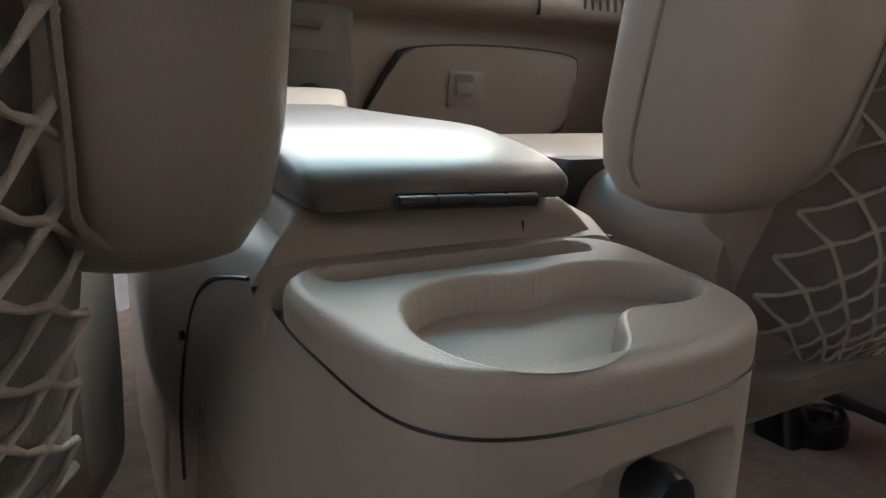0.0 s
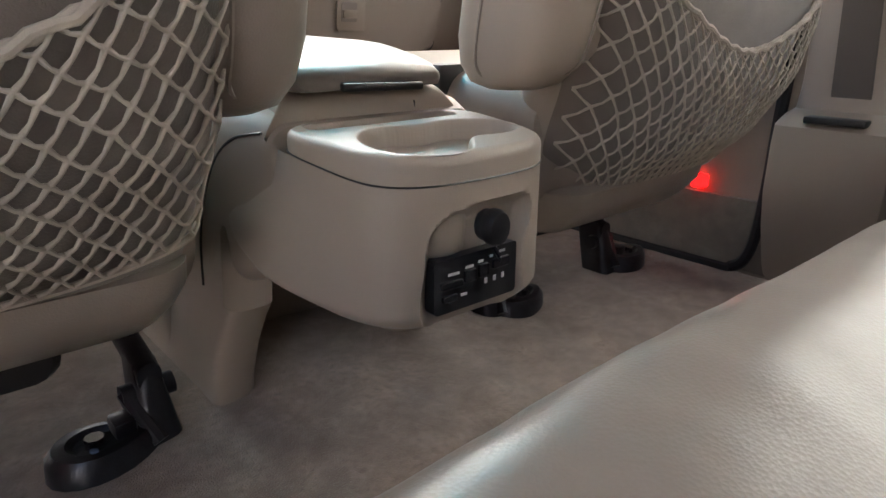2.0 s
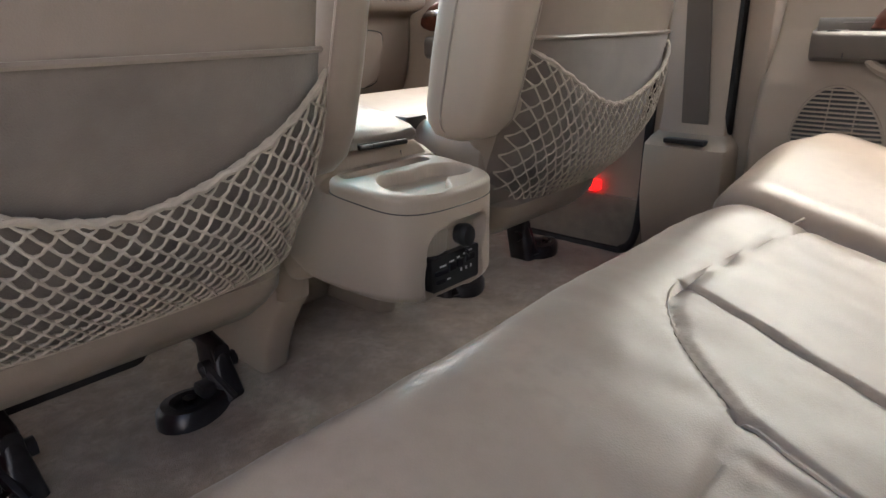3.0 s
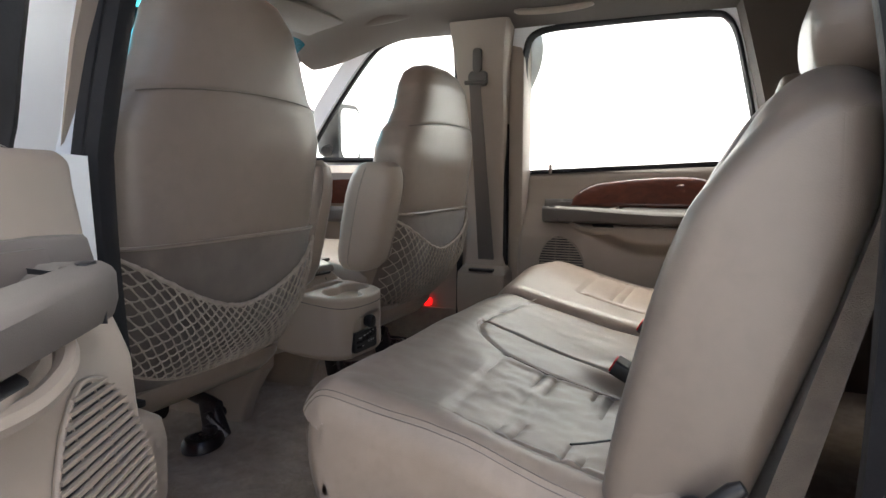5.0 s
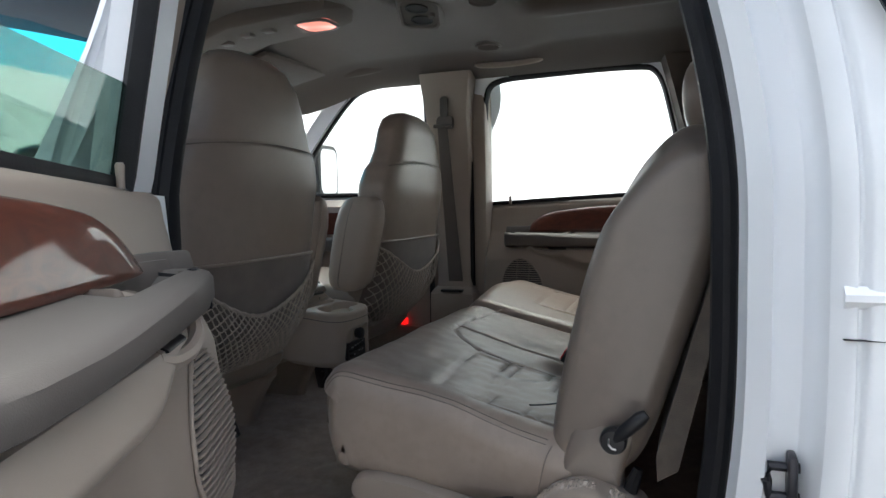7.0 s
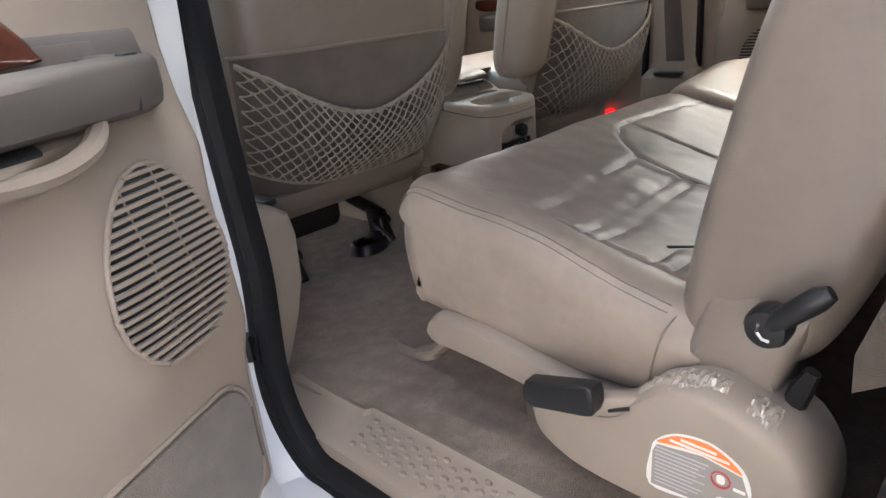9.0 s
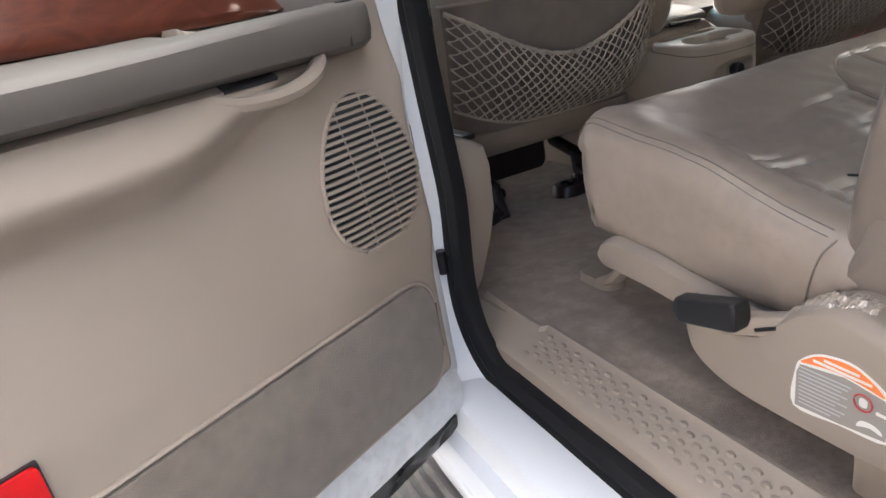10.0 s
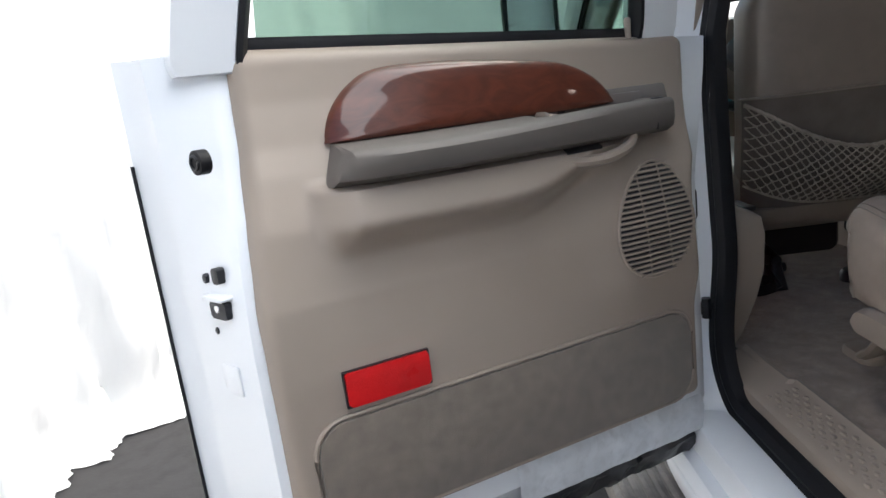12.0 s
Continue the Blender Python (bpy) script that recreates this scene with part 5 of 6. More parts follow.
def bench_shape(x, y, z, nz):
    if nz < 0.3:
        return 0.002 * noise.noise(Vector((x * 14, y * 14, z * 14)))
    d = groove(x, y, S_FRONT, 0.0042, 0.004) + groove(x, y, S_SIDE, 0.0042, 0.004) + groove(x, y, S_MID, 0.005, 0.004)
    d += groove(x, y, S_PLEAT, 0.0045, 0.006) + groove(x, y, S_OUT, 0.005, 0.006)
    for yy in (-0.372, -0.398, -0.470, -0.496):
        d += groove(x, y, [(-0.312, yy), (-0.616, yy - 0.008)], 0.0045, 0.0045)
    if -0.61 < x < -0.31 and y < -0.30:
        k = sstep(-0.31, -0.325, x) * sstep(-0.61, -0.595, x) * sstep(-0.30, -0.312, y)
        d += k * (0.003 + 0.0014 * noise.noise(Vector((x * 40, y * 60, 2))))
    d -= 0.010 * math.exp(-((x + 0.67) / 0.06) ** 2) + 0.022 * math.exp(-((x + 0.69) / 0.085) ** 2 - ((y + 0.36) / 0.13) ** 2)
    d += 0.030 * math.exp(-(((x + 0.245) / 0.045) ** 2 + ((y + 0.50) / 0.07) ** 2))
    d += 0.0035 * noise.noise(Vector((x * 7, y * 7, 4))) + 0.0012 * noise.noise(Vector((x * 30, y * 26, 1)))
    return d


def bench_bend(x):
    """The front edge falls back towards both ends."""
    return -0.003 - 0.030 * sstep(-0.55, -0.72, x) - 0.022 * sstep(-0.02, 0.16, x)


bench = thing("rear_bench", (-0.27, -0.4, 0), "tan leather rear bench seat, wide section with pleated insert", "bench seat", "rear bench")
cu = part("seat_cushion", cushion(-0.702, 0.158, CUSH, 260, 0.072, bench_shape, bench_bend), LEATHER_WORN_LIT, bench, "creased tan leather cushion")


def side_line(x0, r, e, lift):
    """A line along the rounded upper edge of the near side."""
    d0 = 0.68 * (r - math.sqrt(r * r - (r - e) ** 2))
    pts = []
    n = len(CUSH)
    for i in range(n):
        y, z = CUSH[i]
        a, b = CUSH[i - 1], CUSH[(i + 1) % n]
        ty, tz = b[0] - a[0], b[1] - a[1]
        l = math.hypot(ty, tz) or 1
        ny, nz = tz / l, -ty / l
        if ny * (y + 0.3) + nz * (z - 0.23) < 0:
            ny, nz = -ny, -nz
        d = d0 + bench_shape(x0 + e, y, z, nz)
        if (nz > 0.35 and y > -0.54) or (ny > 0.6 and z > 0.24 and y > -0.2):
            pts.append((x0 + e - lift * 0.5, y - ny * (d - lift) + bench_bend(x0 + e) * sstep(-0.46, -0.12, y), z - nz * (d - lift)))
    return pts


def top_z(y):
    """Height of the cushion's upper skin."""
    best = [(abs(p[0] - y), p[1]) for p in CUSH if p[1] > 0.20 + 0.2 * (p[0] + 0.56)]
    best.sort()
    (d0, z0), (d1, z1) = best[:2]
    return (z0 * d1 + z1 * d0) / (d0 + d1 + 1e-9)


for nm, line in (("front_welt", S_FRONT), ("side_welt", S_SIDE[:3])):
    pts = [v for v in smooth_poly([(a, b, 0) for a, b in line], closed=False, step=8) if v.y > -0.53]
    part(nm, tube([(v.x + 0.0022, v.y + 0.0022, top_z(v.y) - bench_shape(v.x, v.y, 0.3, 1.0) + 0.002) for v in pts], 0.0019, 6), LEATHER_WORN_LIT, cu)
for e in (0.018, 0.026):
    part("stitch_line", tube(side_line(-0.702, 0.072, e, 0.0004), 0.0009, 5), LEATHER, cu)
part("corner_seam", tube(smooth_poly([(-0.672, -0.548, 0.252), (-0.698, -0.540, 0.236), (-0.7035, -0.532, 0.205), (-0.7035, -0.527, 0.178), (-0.690, -0.520, 0.158)], closed=False, step=5), 0.0013, 6), LEATHER, cu)
BACK = dense([(-0.542, 0.235), (-0.552, 0.34), (-0.588, 0.50), (-0.638, 0.63), (-0.688, 0.708), (-0.740, 0.748), (-0.788, 0.745), (-0.818, 0.71), (-0.810, 0.65), (-0.760, 0.47), (-0.700, 0.29), (-0.655, 0.215), (-0.585, 0.205)], 10)


def back_shape(x, y, z, nz):
    top = max(0.0, z - 0.60)
    d = 0.22 * top * sstep(0.30, 0.43, abs(x + 0.255))
    d += groove(x, z, [(-0.605, 0.25), (-0.615, 0.66), (-0.55, 0.735)], 0.004, 0.006) * sstep(-0.78, -0.70, y)
    d += 0.003 * noise.noise(Vector((x * 8, y * 8, z * 8)))
    return d


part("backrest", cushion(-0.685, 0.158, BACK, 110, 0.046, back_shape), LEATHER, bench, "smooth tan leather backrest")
rings = []
for k in range(15):
    a = radians(-90 + 180 * k / 14)
    z = 0.802 + 0.066 * math.sin(a)
    s = max(0.06, math.cos(a)) ** 0.55
    rings.append([(-0.470 + u * s, -0.786 + v * s, z) for u, v in rrect(-0.135, 0.135, -0.052, 0.052, 0.05, 6)])
part("headrest", loft(rings), LEATHER, bench, "padded leather headrest")
for x in (-0.515, -0.425):
    part("headrest_post", tube([(x, -0.786, 0.70), (x, -0.786, 0.77)], 0.007, 8), CHROME, bench)
part("back_carpet", loft([[(x, y, z) for y, z in ((-0.828, 0.70), (-0.843, 0.69), (-0.733, 0.22), (-0.703, 0.20), (-0.701, 0.24))] for x in (-0.655, -0.645, 0.14, 0.15)]), DOOR_CARPET, bench, "carpet covered rear of the backrest")

far = thing("rear_bench", (0.46, -0.4, 0), "tan leather rear bench seat, narrow folding section", "bench seat", "rear bench")


def far_shape(x, y, z, nz):
    if nz < 0.3:
        return 0.0
    d = groove(x, y, [(0.28, -0.57), (0.31, -0.29), (0.58, -0.29), (0.62, -0.57)], 0.006, 0.005)
    for yy in (-0.37, -0.395):
        d += groove(x, y, [(0.32, yy), (0.58, yy)], 0.005, 0.005)
    d -= 0.022 * math.exp(-((x - 0.46) / 0.2) ** 2)
    return d + 0.003 * noise.noise(Vector((x * 8, y * 8, 7)))


part("seat_cushion", cushion(0.170, 0.715, CUSH, 120, 0.05, far_shape), LEATHER_WORN_LIT, far)
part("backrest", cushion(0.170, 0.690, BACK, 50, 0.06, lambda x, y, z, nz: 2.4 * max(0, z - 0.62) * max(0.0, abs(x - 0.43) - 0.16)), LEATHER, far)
rings = []
for k in range(15):
    a = radians(-90 + 180 * k / 14)
    s = max(0.06, math.cos(a)) ** 0.55
    rings.append([(0.44 + u * s, -0.786 + v * s, 0.802 + 0.066 * math.sin(a)) for u, v in rrect(-0.135, 0.135, -0.052, 0.052, 0.05, 6)])
part("headrest", loft(rings), LEATHER, far)

# seat frame, floor rail, release lever, recliner
frame_t = thing("bench_frame", (-0.67, -0.4, 0), "tan plastic covered bench seat mount and rail on the carpet", "seat mount")
part("rail_cover", loft([[(x, y, zc + k * h) for x, k in ((-0.660, -1.0), (-0.706, -1.0), (-0.717, -0.75), (-0.720, 0.0), (-0.716, 0.72), (-0.704, 1.0), (-0.660, 1.0))] for y, zc, h in ((-0.200, 0.144, 0.012), (-0.204, 0.145, 0.019), (-0.216, 0.146, 0.025), (-0.24, 0.147, 0.027), (-0.30, 0.144, 0.027), (-0.37, 0.134, 0.024), (-0.44, 0.122, 0.022), (-0.55, 0.11, 0.022))]), PLASTIC, frame_t)
part("floor_foot", loft([[(-0.583 + u * k, -0.020 + v * k, z) for u, v in rrect(-0.026, 0.026, -0.050, 0.044, 0.025, 6)] for k, z in ((1.05, -0.014), (1.02, 0.002), (0.92, 0.007), (0.4, 0.008))]), PLASTIC, frame_t, "flat oval tan floor bracket cover")
part("foot_strut", tube([(-0.60, -0.05, 0.006), (-0.625, -0.12, 0.045), (-0.645, -0.20, 0.115)], [0.016, 0.017, 0.019], 8, flat=0.6), PLASTIC, frame_t)
part("seat_pan", box(-0.665, 0.712, -0.585, -0.20, 0.09, 0.16, 0.02), BLACK, frame_t)
# Darker than the far leg: the shade below the bench is in its colour.
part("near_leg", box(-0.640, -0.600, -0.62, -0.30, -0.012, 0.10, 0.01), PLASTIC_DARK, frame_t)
part("far_leg", box(0.652, 0.712, -0.555, -0.115, -0.01, 0.10, 0.01), PLASTIC, frame_t)

sh = thing("recliner_shield", (-0.72, -0.57, 0.0), "tan plastic hinge cover at the bench side with warning label", "seat shield")
SHP = dense([(-0.392, 0.128), (-0.420, 0.140), (-0.470, 0.142), (-0.503, 0.150), (-0.535, 0.182), (-0.560, 0.202), (-0.599, 0.214), (-0.633, 0.208), (-0.662, 0.198), (-0.688, 0.182), (-0.708, 0.145), (-0.712, 0.095), (-0.700, 0.060), (-0.64, 0.054), (-0.55, 0.053), (-0.48, 0.055), (-0.435, 0.064), (-0.400, 0.086)], 5)
cy, cz = -0.57, 0.12
part("cover", loft([[(x, cy + (y - cy) * k, cz + (z - cz) * k) for y, z in SHP] for x, k in ((-0.66, 0.98), (-0.712, 1.0), (-0.726, 0.992), (-0.738, 0.975), (-0.746, 0.945), (-0.7505, 0.90), (-0.752, 0.82), (-0.7535, 0.55), (-0.754, 0.2))]), PLASTIC, sh)
part("shield_foot", box(-0.725, -0.672, -0.690, -0.600, -0.014, 0.075, 0.008), PLASTIC, sh)
fx = -0.7535
lab = part("warning_label", prism(dense([(-0.555, 0.087), (-0.556, 0.130), (-0.563, 0.147), (-0.583, 0.161), (-0.612, 0.165), (-0.634, 0.157), (-0.649, 0.144), (-0.655, 0.122), (-0.651, 0.095), (-0.605, 0.090)], 4), lambda a, b: (fx + 0.003, a, b), lambda a, b: (fx - 0.0012, a, b)), LABEL_WHITE, sh, "warning label with orange heading")
part("label_body", prism([(-0.557, 0.089), (-0.558, 0.130), (-0.562, 0.140), (-0.608, 0.147), (-0.646, 0.141), (-0.6525, 0.122), (-0.649, 0.0975), (-0.605, 0.0922)], lambda a, b: (fx, a, b), lambda a, b: (fx - 0.0016, a, b)), LABEL_GREY, lab)
part("label_heading", prism(dense([(-0.563, 0.1435), (-0.568, 0.149), (-0.584, 0.1592), (-0.612, 0.1630), (-0.633, 0.1552), (-0.646, 0.1435), (-0.630, 0.1462), (-0.607, 0.1490), (-0.585, 0.1475)], 4), lambda a, b: (fx, a, b), lambda a, b: (fx - 0.0017, a, b)), ORANGE, lab, "orange heading")
for y0, y1, z in ((-0.587, -0.622, 0.1565), (-0.576, -0.634, 0.1515)):
    part("print_bar", prism([(y0, z - 0.0016), (y1, z - 0.0020), (y1, z + 0.0008), (y0, z + 0.0014)], lambda a, b: (fx, a, b), lambda a, b: (fx - 0.0020, a, b)), LABEL_WHITE, lab)
for k in range(10):
    z = 0.1375 - k * 0.0047
    y1 = (-0.615, -0.612, -0.606, -0.612, -0.604, -0.612, -0.600, -0.610, -0.606, -0.596)[k]
    part("print_bar", prism([(-0.561, z - 0.0006), (y1, z + 0.0006), (y1, z + 0.0018), (-0.561, z + 0.0006)], lambda a, b: (fx, a, b), lambda a, b: (fx - 0.0019, a, b)), LETTER, lab)
part("red_ring", tube([(fx - 0.0020, -0.627 + 0.0088 * math.cos(k * 0.3927), 0.129 + 0.0088 * math.sin(k * 0.3927)) for k in range(16)], 0.0011, 5, closed=True), LABEL_RED, lab)
part("print_blot", prism(rrect(-0.631, -0.623, 0.124, 0.134, 0.003), lambda a, b: (fx, a, b), lambda a, b: (fx - 0.0019, a, b)), LABEL_WHITE, lab)
part("print_bar", prism([(-0.639, 0.1225), (-0.650, 0.1225), (-0.650, 0.1260), (-0.639, 0.1260)], lambda a, b: (fx, a, b), lambda a, b: (fx - 0.0019, a, b)), LABEL_WHITE, lab)
part("print_blot", prism(dense([(-0.622, 0.1005), (-0.625, 0.1075), (-0.634, 0.1100), (-0.643, 0.1075), (-0.646, 0.1020), (-0.634, 0.1045)], 3), lambda a, b: (fx, a, b), lambda a, b: (fx - 0.0019, a, b)), LABEL_WHITE, lab)
for pts in (((-0.530, 0.174), (-0.548, 0.190), (-0.565, 0.2015), (-0.585, 0.208), (-0.605, 0.2095), (-0.620, 0.2065)), ((-0.640, 0.202), (-0.652, 0.198), (-0.666, 0.192))):
    rows = []
    for i, v in enumerate(smooth_poly([(a, b, 0) for a, b in pts], closed=False, step=14)):
        row = []
        for j in range(9):
            x = -0.7475 + 0.0042 * j
            dz = 0.006 - 0.010 * ((x + 0.722) / 0.024) ** 2 if x < -0.722 else 0.006
            crk = 0.0034 * noise.noise(Vector((v.x * 260, j * 1.3, 3))) + 0.0018 * noise.noise(Vector((v.x * 700, j * 2.9, 5)))
            row.append((x, v.x + 0.001 * noise.noise(Vector((i, j, 0.5))), v.y + dz + crk))
        rows.append(row)
    part("clear_tape", loft(rows, cap=False, closed=False), TAPE_CLEAR, sh, "crinkled clear tape")
part("release_lever", loft([[(-0.768 + u, y, zc + v) for u, v in rrect(-0.011, 0.012, -h, h, 0.0035, 3)] for y, zc, h in ((-0.4145, 0.1585, 0.008), (-0.4165, 0.1580, 0.0135), (-0.424, 0.1570, 0.0165), (-0.46, 0.1660, 0.0172), (-0.494, 0.1745, 0.0180), (-0.501, 0.1760, 0.0165), (-0.5035, 0.1765, 0.010))]), BLACK, sh, "black seat release lever")
part("lever_arm", loft([[(x + u, y, zc + v) for u, v in rrect(-w, w, -h, h, 0.004, 3)] for y, x, zc, w, h in ((-0.47, -0.752, 0.150, 0.010, 0.012), (-0.51, -0.742, 0.160, 0.012, 0.012), (-0.545, -0.728, 0.172, 0.014, 0.010))]), PLASTIC, sh)
part("arm_slit", tube([(-0.7545, -0.508, 0.157), (-0.7505, -0.530, 0.166)], 0.0022, 6), BLACK, sh)
part("recliner_mount", loft([[(x + 0.022 * sstep(0.20, 0.34, z) + 0.042 * sstep(0.34, 0.42, z), -0.62 + (y + 0.62) * k, 0.28 + (z - 0.28) * (k if z < 0.3 else 1)) for y, z in dense([(-0.540, 0.16), (-0.553, 0.20), (-0.570, 0.26), (-0.583, 0.32), (-0.598, 0.375), (-0.622, 0.410), (-0.652, 0.418), (-0.678, 0.392), (-0.686, 0.35), (-0.680, 0.305), (-0.668, 0.256), (-0.652, 0.205), (-0.652, 0.16)], 5)] for x, k in ((-0.64, 1.0), (-0.678, 1.0), (-0.690, 0.97), (-0.696, 0.91), (-0.6985, 0.80), (-0.699, 0.4))]), LEATHER, sh, "leather covered side of the backrest hinge")
lev = part("recliner_knob", moved(loft([[(0.020 * k * math.cos(6.2832 * i / 20), 0.020 * k * math.sin(6.2832 * i / 20), h) for i in range(20)] for k, h in ((0.9, 0), (1, 0.006), (1, 0.02), (0.85, 0.026), (0.4, 0.027))]), Matrix(((0, 0, -1, -0.698), (1, 0, 0, -0.644), (0, 1, 0, 0.279), (0, 0, 0, 1)))), BLACK, sh, "black recliner lever")
part("lever_handle", tube([(-0.716, -0.647, 0.283), (-0.720, -0.662, 0.298), (-0.722, -0.683, 0.319), (-0.721, -0.692, 0.326)], [0.010, 0.0105, 0.011, 0.007], 10), BLACK, lev)
part("lever_arrow", tube([(-0.7255, -0.639, 0.285), (-0.7255, -0.638, 0.277), (-0.7255, -0.643, 0.271), (-0.7255, -0.649, 0.270)], 0.0016, 5), LABEL_WHITE, lev)
part("belt_anchor", tube([(-0.690, -0.662, 0.18), (-0.690, -0.670, 0.21), (-0.690, -0.678, 0.232)], [0.010, 0.011, 0.007], 8), BLACK, sh)

for x, y, c in ((-0.240, -0.53, 1), (0.09, -0.53, 1)):
    b2 = thing("seat_belt_buckle", (x, y, 0.25), "black seat belt buckle with red button on the bench", "belt buckle", "rear belt buckles")
    part("head", moved(loft([[(u, v, z) for u, v in rrect(-0.024, 0.024, -0.014, 0.014, 0.006, 3)] for z in (0.0, 0.004, 0.055)]), Matrix.Translation((x, y, 0.268)) @ Matrix.Rotation(radians(-62), 4, "X")), BLACK, b2)
    part("red_button", moved(box(-0.018, 0.018, -0.011, 0.011, 0.054, 0.058, 0.001), Matrix.Translation((x, y, 0.268)) @ Matrix.Rotation(radians(-62), 4, "X")), RED, b2, "red release button")
loop_b = thing("belt_strap", (-0.53, -0.48, 0.274), "thin black strap lying on the bench cushion", "strap")
part("strap", tube(smooth_poly([(-0.58, -0.485, 0.278), (-0.55, -0.505, 0.272), (-0.52, -0.53, 0.268), (-0.51, -0.56, 0.266), (-0.53, -0.575, 0.266), (-0.55, -0.56, 0.266)], closed=False, step=5), 0.0028, 6, flat=0.5), BLACK, loop_b)

# ---- dashboard ----
dash = thing("dashboard", (0, 1.1, 0.2), "tan dashboard with glove box and centre stack", "dashboard")
DP = dense([(1.45, 0.70), (1.20, 0.69), (1.02, 0.665), (0.955, 0.635), (0.935, 0.60), (0.945, 0.572), (0.985, 0.556), (1.00, 0.54), (1.00, 0.50), (1.02, 0.38), (1.08, 0.28), (1.20, 0.24), (1.45, 0.24)], 5)
part("dash_body", cushion(-0.80, 0.785, DP, 40, 0.05), DASH, dash)
gb = [(v.x, v.y) for v in smooth_poly([(a, b, 0) for a, b in [(0.20, 0.39), (0.255, 0.485), (0.29, 0.512), (0.45, 0.522), (0.60, 0.516), (0.635, 0.495), (0.62, 0.42), (0.60, 0.375), (0.40, 0.36), (0.23, 0.365)]], step=5)]


def gy(z):
    return 0.985 + max(0.0, 0.50 - z) * 0.13


part("glovebox_gap", prism([(0.42 + (a - 0.42) * 1.022, 0.45 + (b - 0.45) * 1.05) for a, b in gb], lambda a, b: (a, gy(b) + 0.03, b), lambda a, b: (a, gy(b) + 0.001, b)), BLACK, dash)
glove = part("glovebox_door", prism(gb, lambda a, b: (a, gy(b) + 0.02, b), lambda a, b: (a, gy(b) - 0.006, b), 0.006, 3), DASH, dash, "tan glove box door")
part("latch_plate", prism(rrect(0.355, 0.425, 0.418, 0.480, 0.006), lambda a, b: (a, gy(b), b), lambda a, b: (a, gy(b) - 0.010, b), 0.003), DASH, glove)
part("latch_recess", prism(rrect(0.365, 0.402, 0.436, 0.474, 0.004), lambda a, b: (a, gy(b) - 0.009, b), lambda a, b: (a, gy(b) - 0.0112, b)), PLASTIC_DARK, glove)
part("latch_paddle", prism(rrect(0.368, 0.402, 0.443, 0.460, 0.004), lambda a, b: (a, gy(b) - 0.010, b), lambda a, b: (a, gy(b) - 0.014, b), 0.002), DASH, glove)
stack = part("centre_console_panel", loft([[(0.02 + u, y, v) for u, v in rrect(-hw, hw, 0.28, 0.62, 0.03, 4)] for y, hw in ((1.05, 0.16), (0.975, 0.16), (0.965, 0.15))]), PLASTIC_GREY, dash, "darker centre stack")
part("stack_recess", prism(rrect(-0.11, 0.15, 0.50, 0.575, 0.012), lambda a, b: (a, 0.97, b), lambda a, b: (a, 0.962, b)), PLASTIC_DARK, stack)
part("stack_handle", tube([(-0.08, 0.958, 0.535), (0.02, 0.950, 0.540), (0.12, 0.958, 0.535)], 0.012, 8, flat=0.6), PLASTIC_GREY, stack)
for x in (-0.06, 0.02, 0.10):
    part("stack_dial", tube([(x, 0.966, 0.43), (x, 0.945, 0.43)], 0.022, 14), BLACK, stack)
for k in range(6):
    part("vent_slat", box(0.60 + k * 0.018, 0.606 + k * 0.018, 0.930, 0.945, 0.592, 0.625, 0.002, 1), PLASTIC_DARK, dash)
part("pad_joint", box(0.50, 0.502, 0.930, 0.99, 0.575, 0.66), BLACK, dash)
part("instrument_hood", cushion(-0.70, -0.22, dense([(1.10, 0.69), (0.95, 0.745), (0.90, 0.74), (0.895, 0.72), (0.95, 0.60), (1.1, 0.6)], 4), 16, 0.05), PLASTIC_DARK, dash)
wheel = thing("steering_wheel", (-0.45, 0.80, 0.6), "dark leather steering wheel", "steering wheel")
WM = Matrix.Translation((-0.45, 0.74, 0.63)) @ Matrix.Rotation(radians(62), 4, "X")
part("rim", moved(tube([(0.19 * math.cos(k * 0.157), 0.19 * math.sin(k * 0.157), 0) for k in range(40)], 0.015, 10, closed=True), WM), BLACK, wheel)
part("hub", moved(loft([[(0.07 * k * math.cos(i * 0.314), 0.06 * k * math.sin(i * 0.314), z) for i in range(20)] for k, z in ((0.8, -0.05), (1, -0.03), (1, 0.01), (0.7, 0.02))]), WM), PLASTIC_GREY, wheel)
for a in (200, 340, 270):
    part("spoke", moved(tube([(0.05 * math.cos(radians(a)), 0.05 * math.sin(radians(a)), -0.01), (0.185 * math.cos(radians(a)), 0.185 * math.sin(radians(a)), 0)], 0.014, 8, flat=0.6), WM), PLASTIC_GREY, wheel)
part("column", tube([(-0.45, 0.78, 0.60), (-0.45, 1.05, 0.46)], 0.05, 12), PLASTIC, wheel)

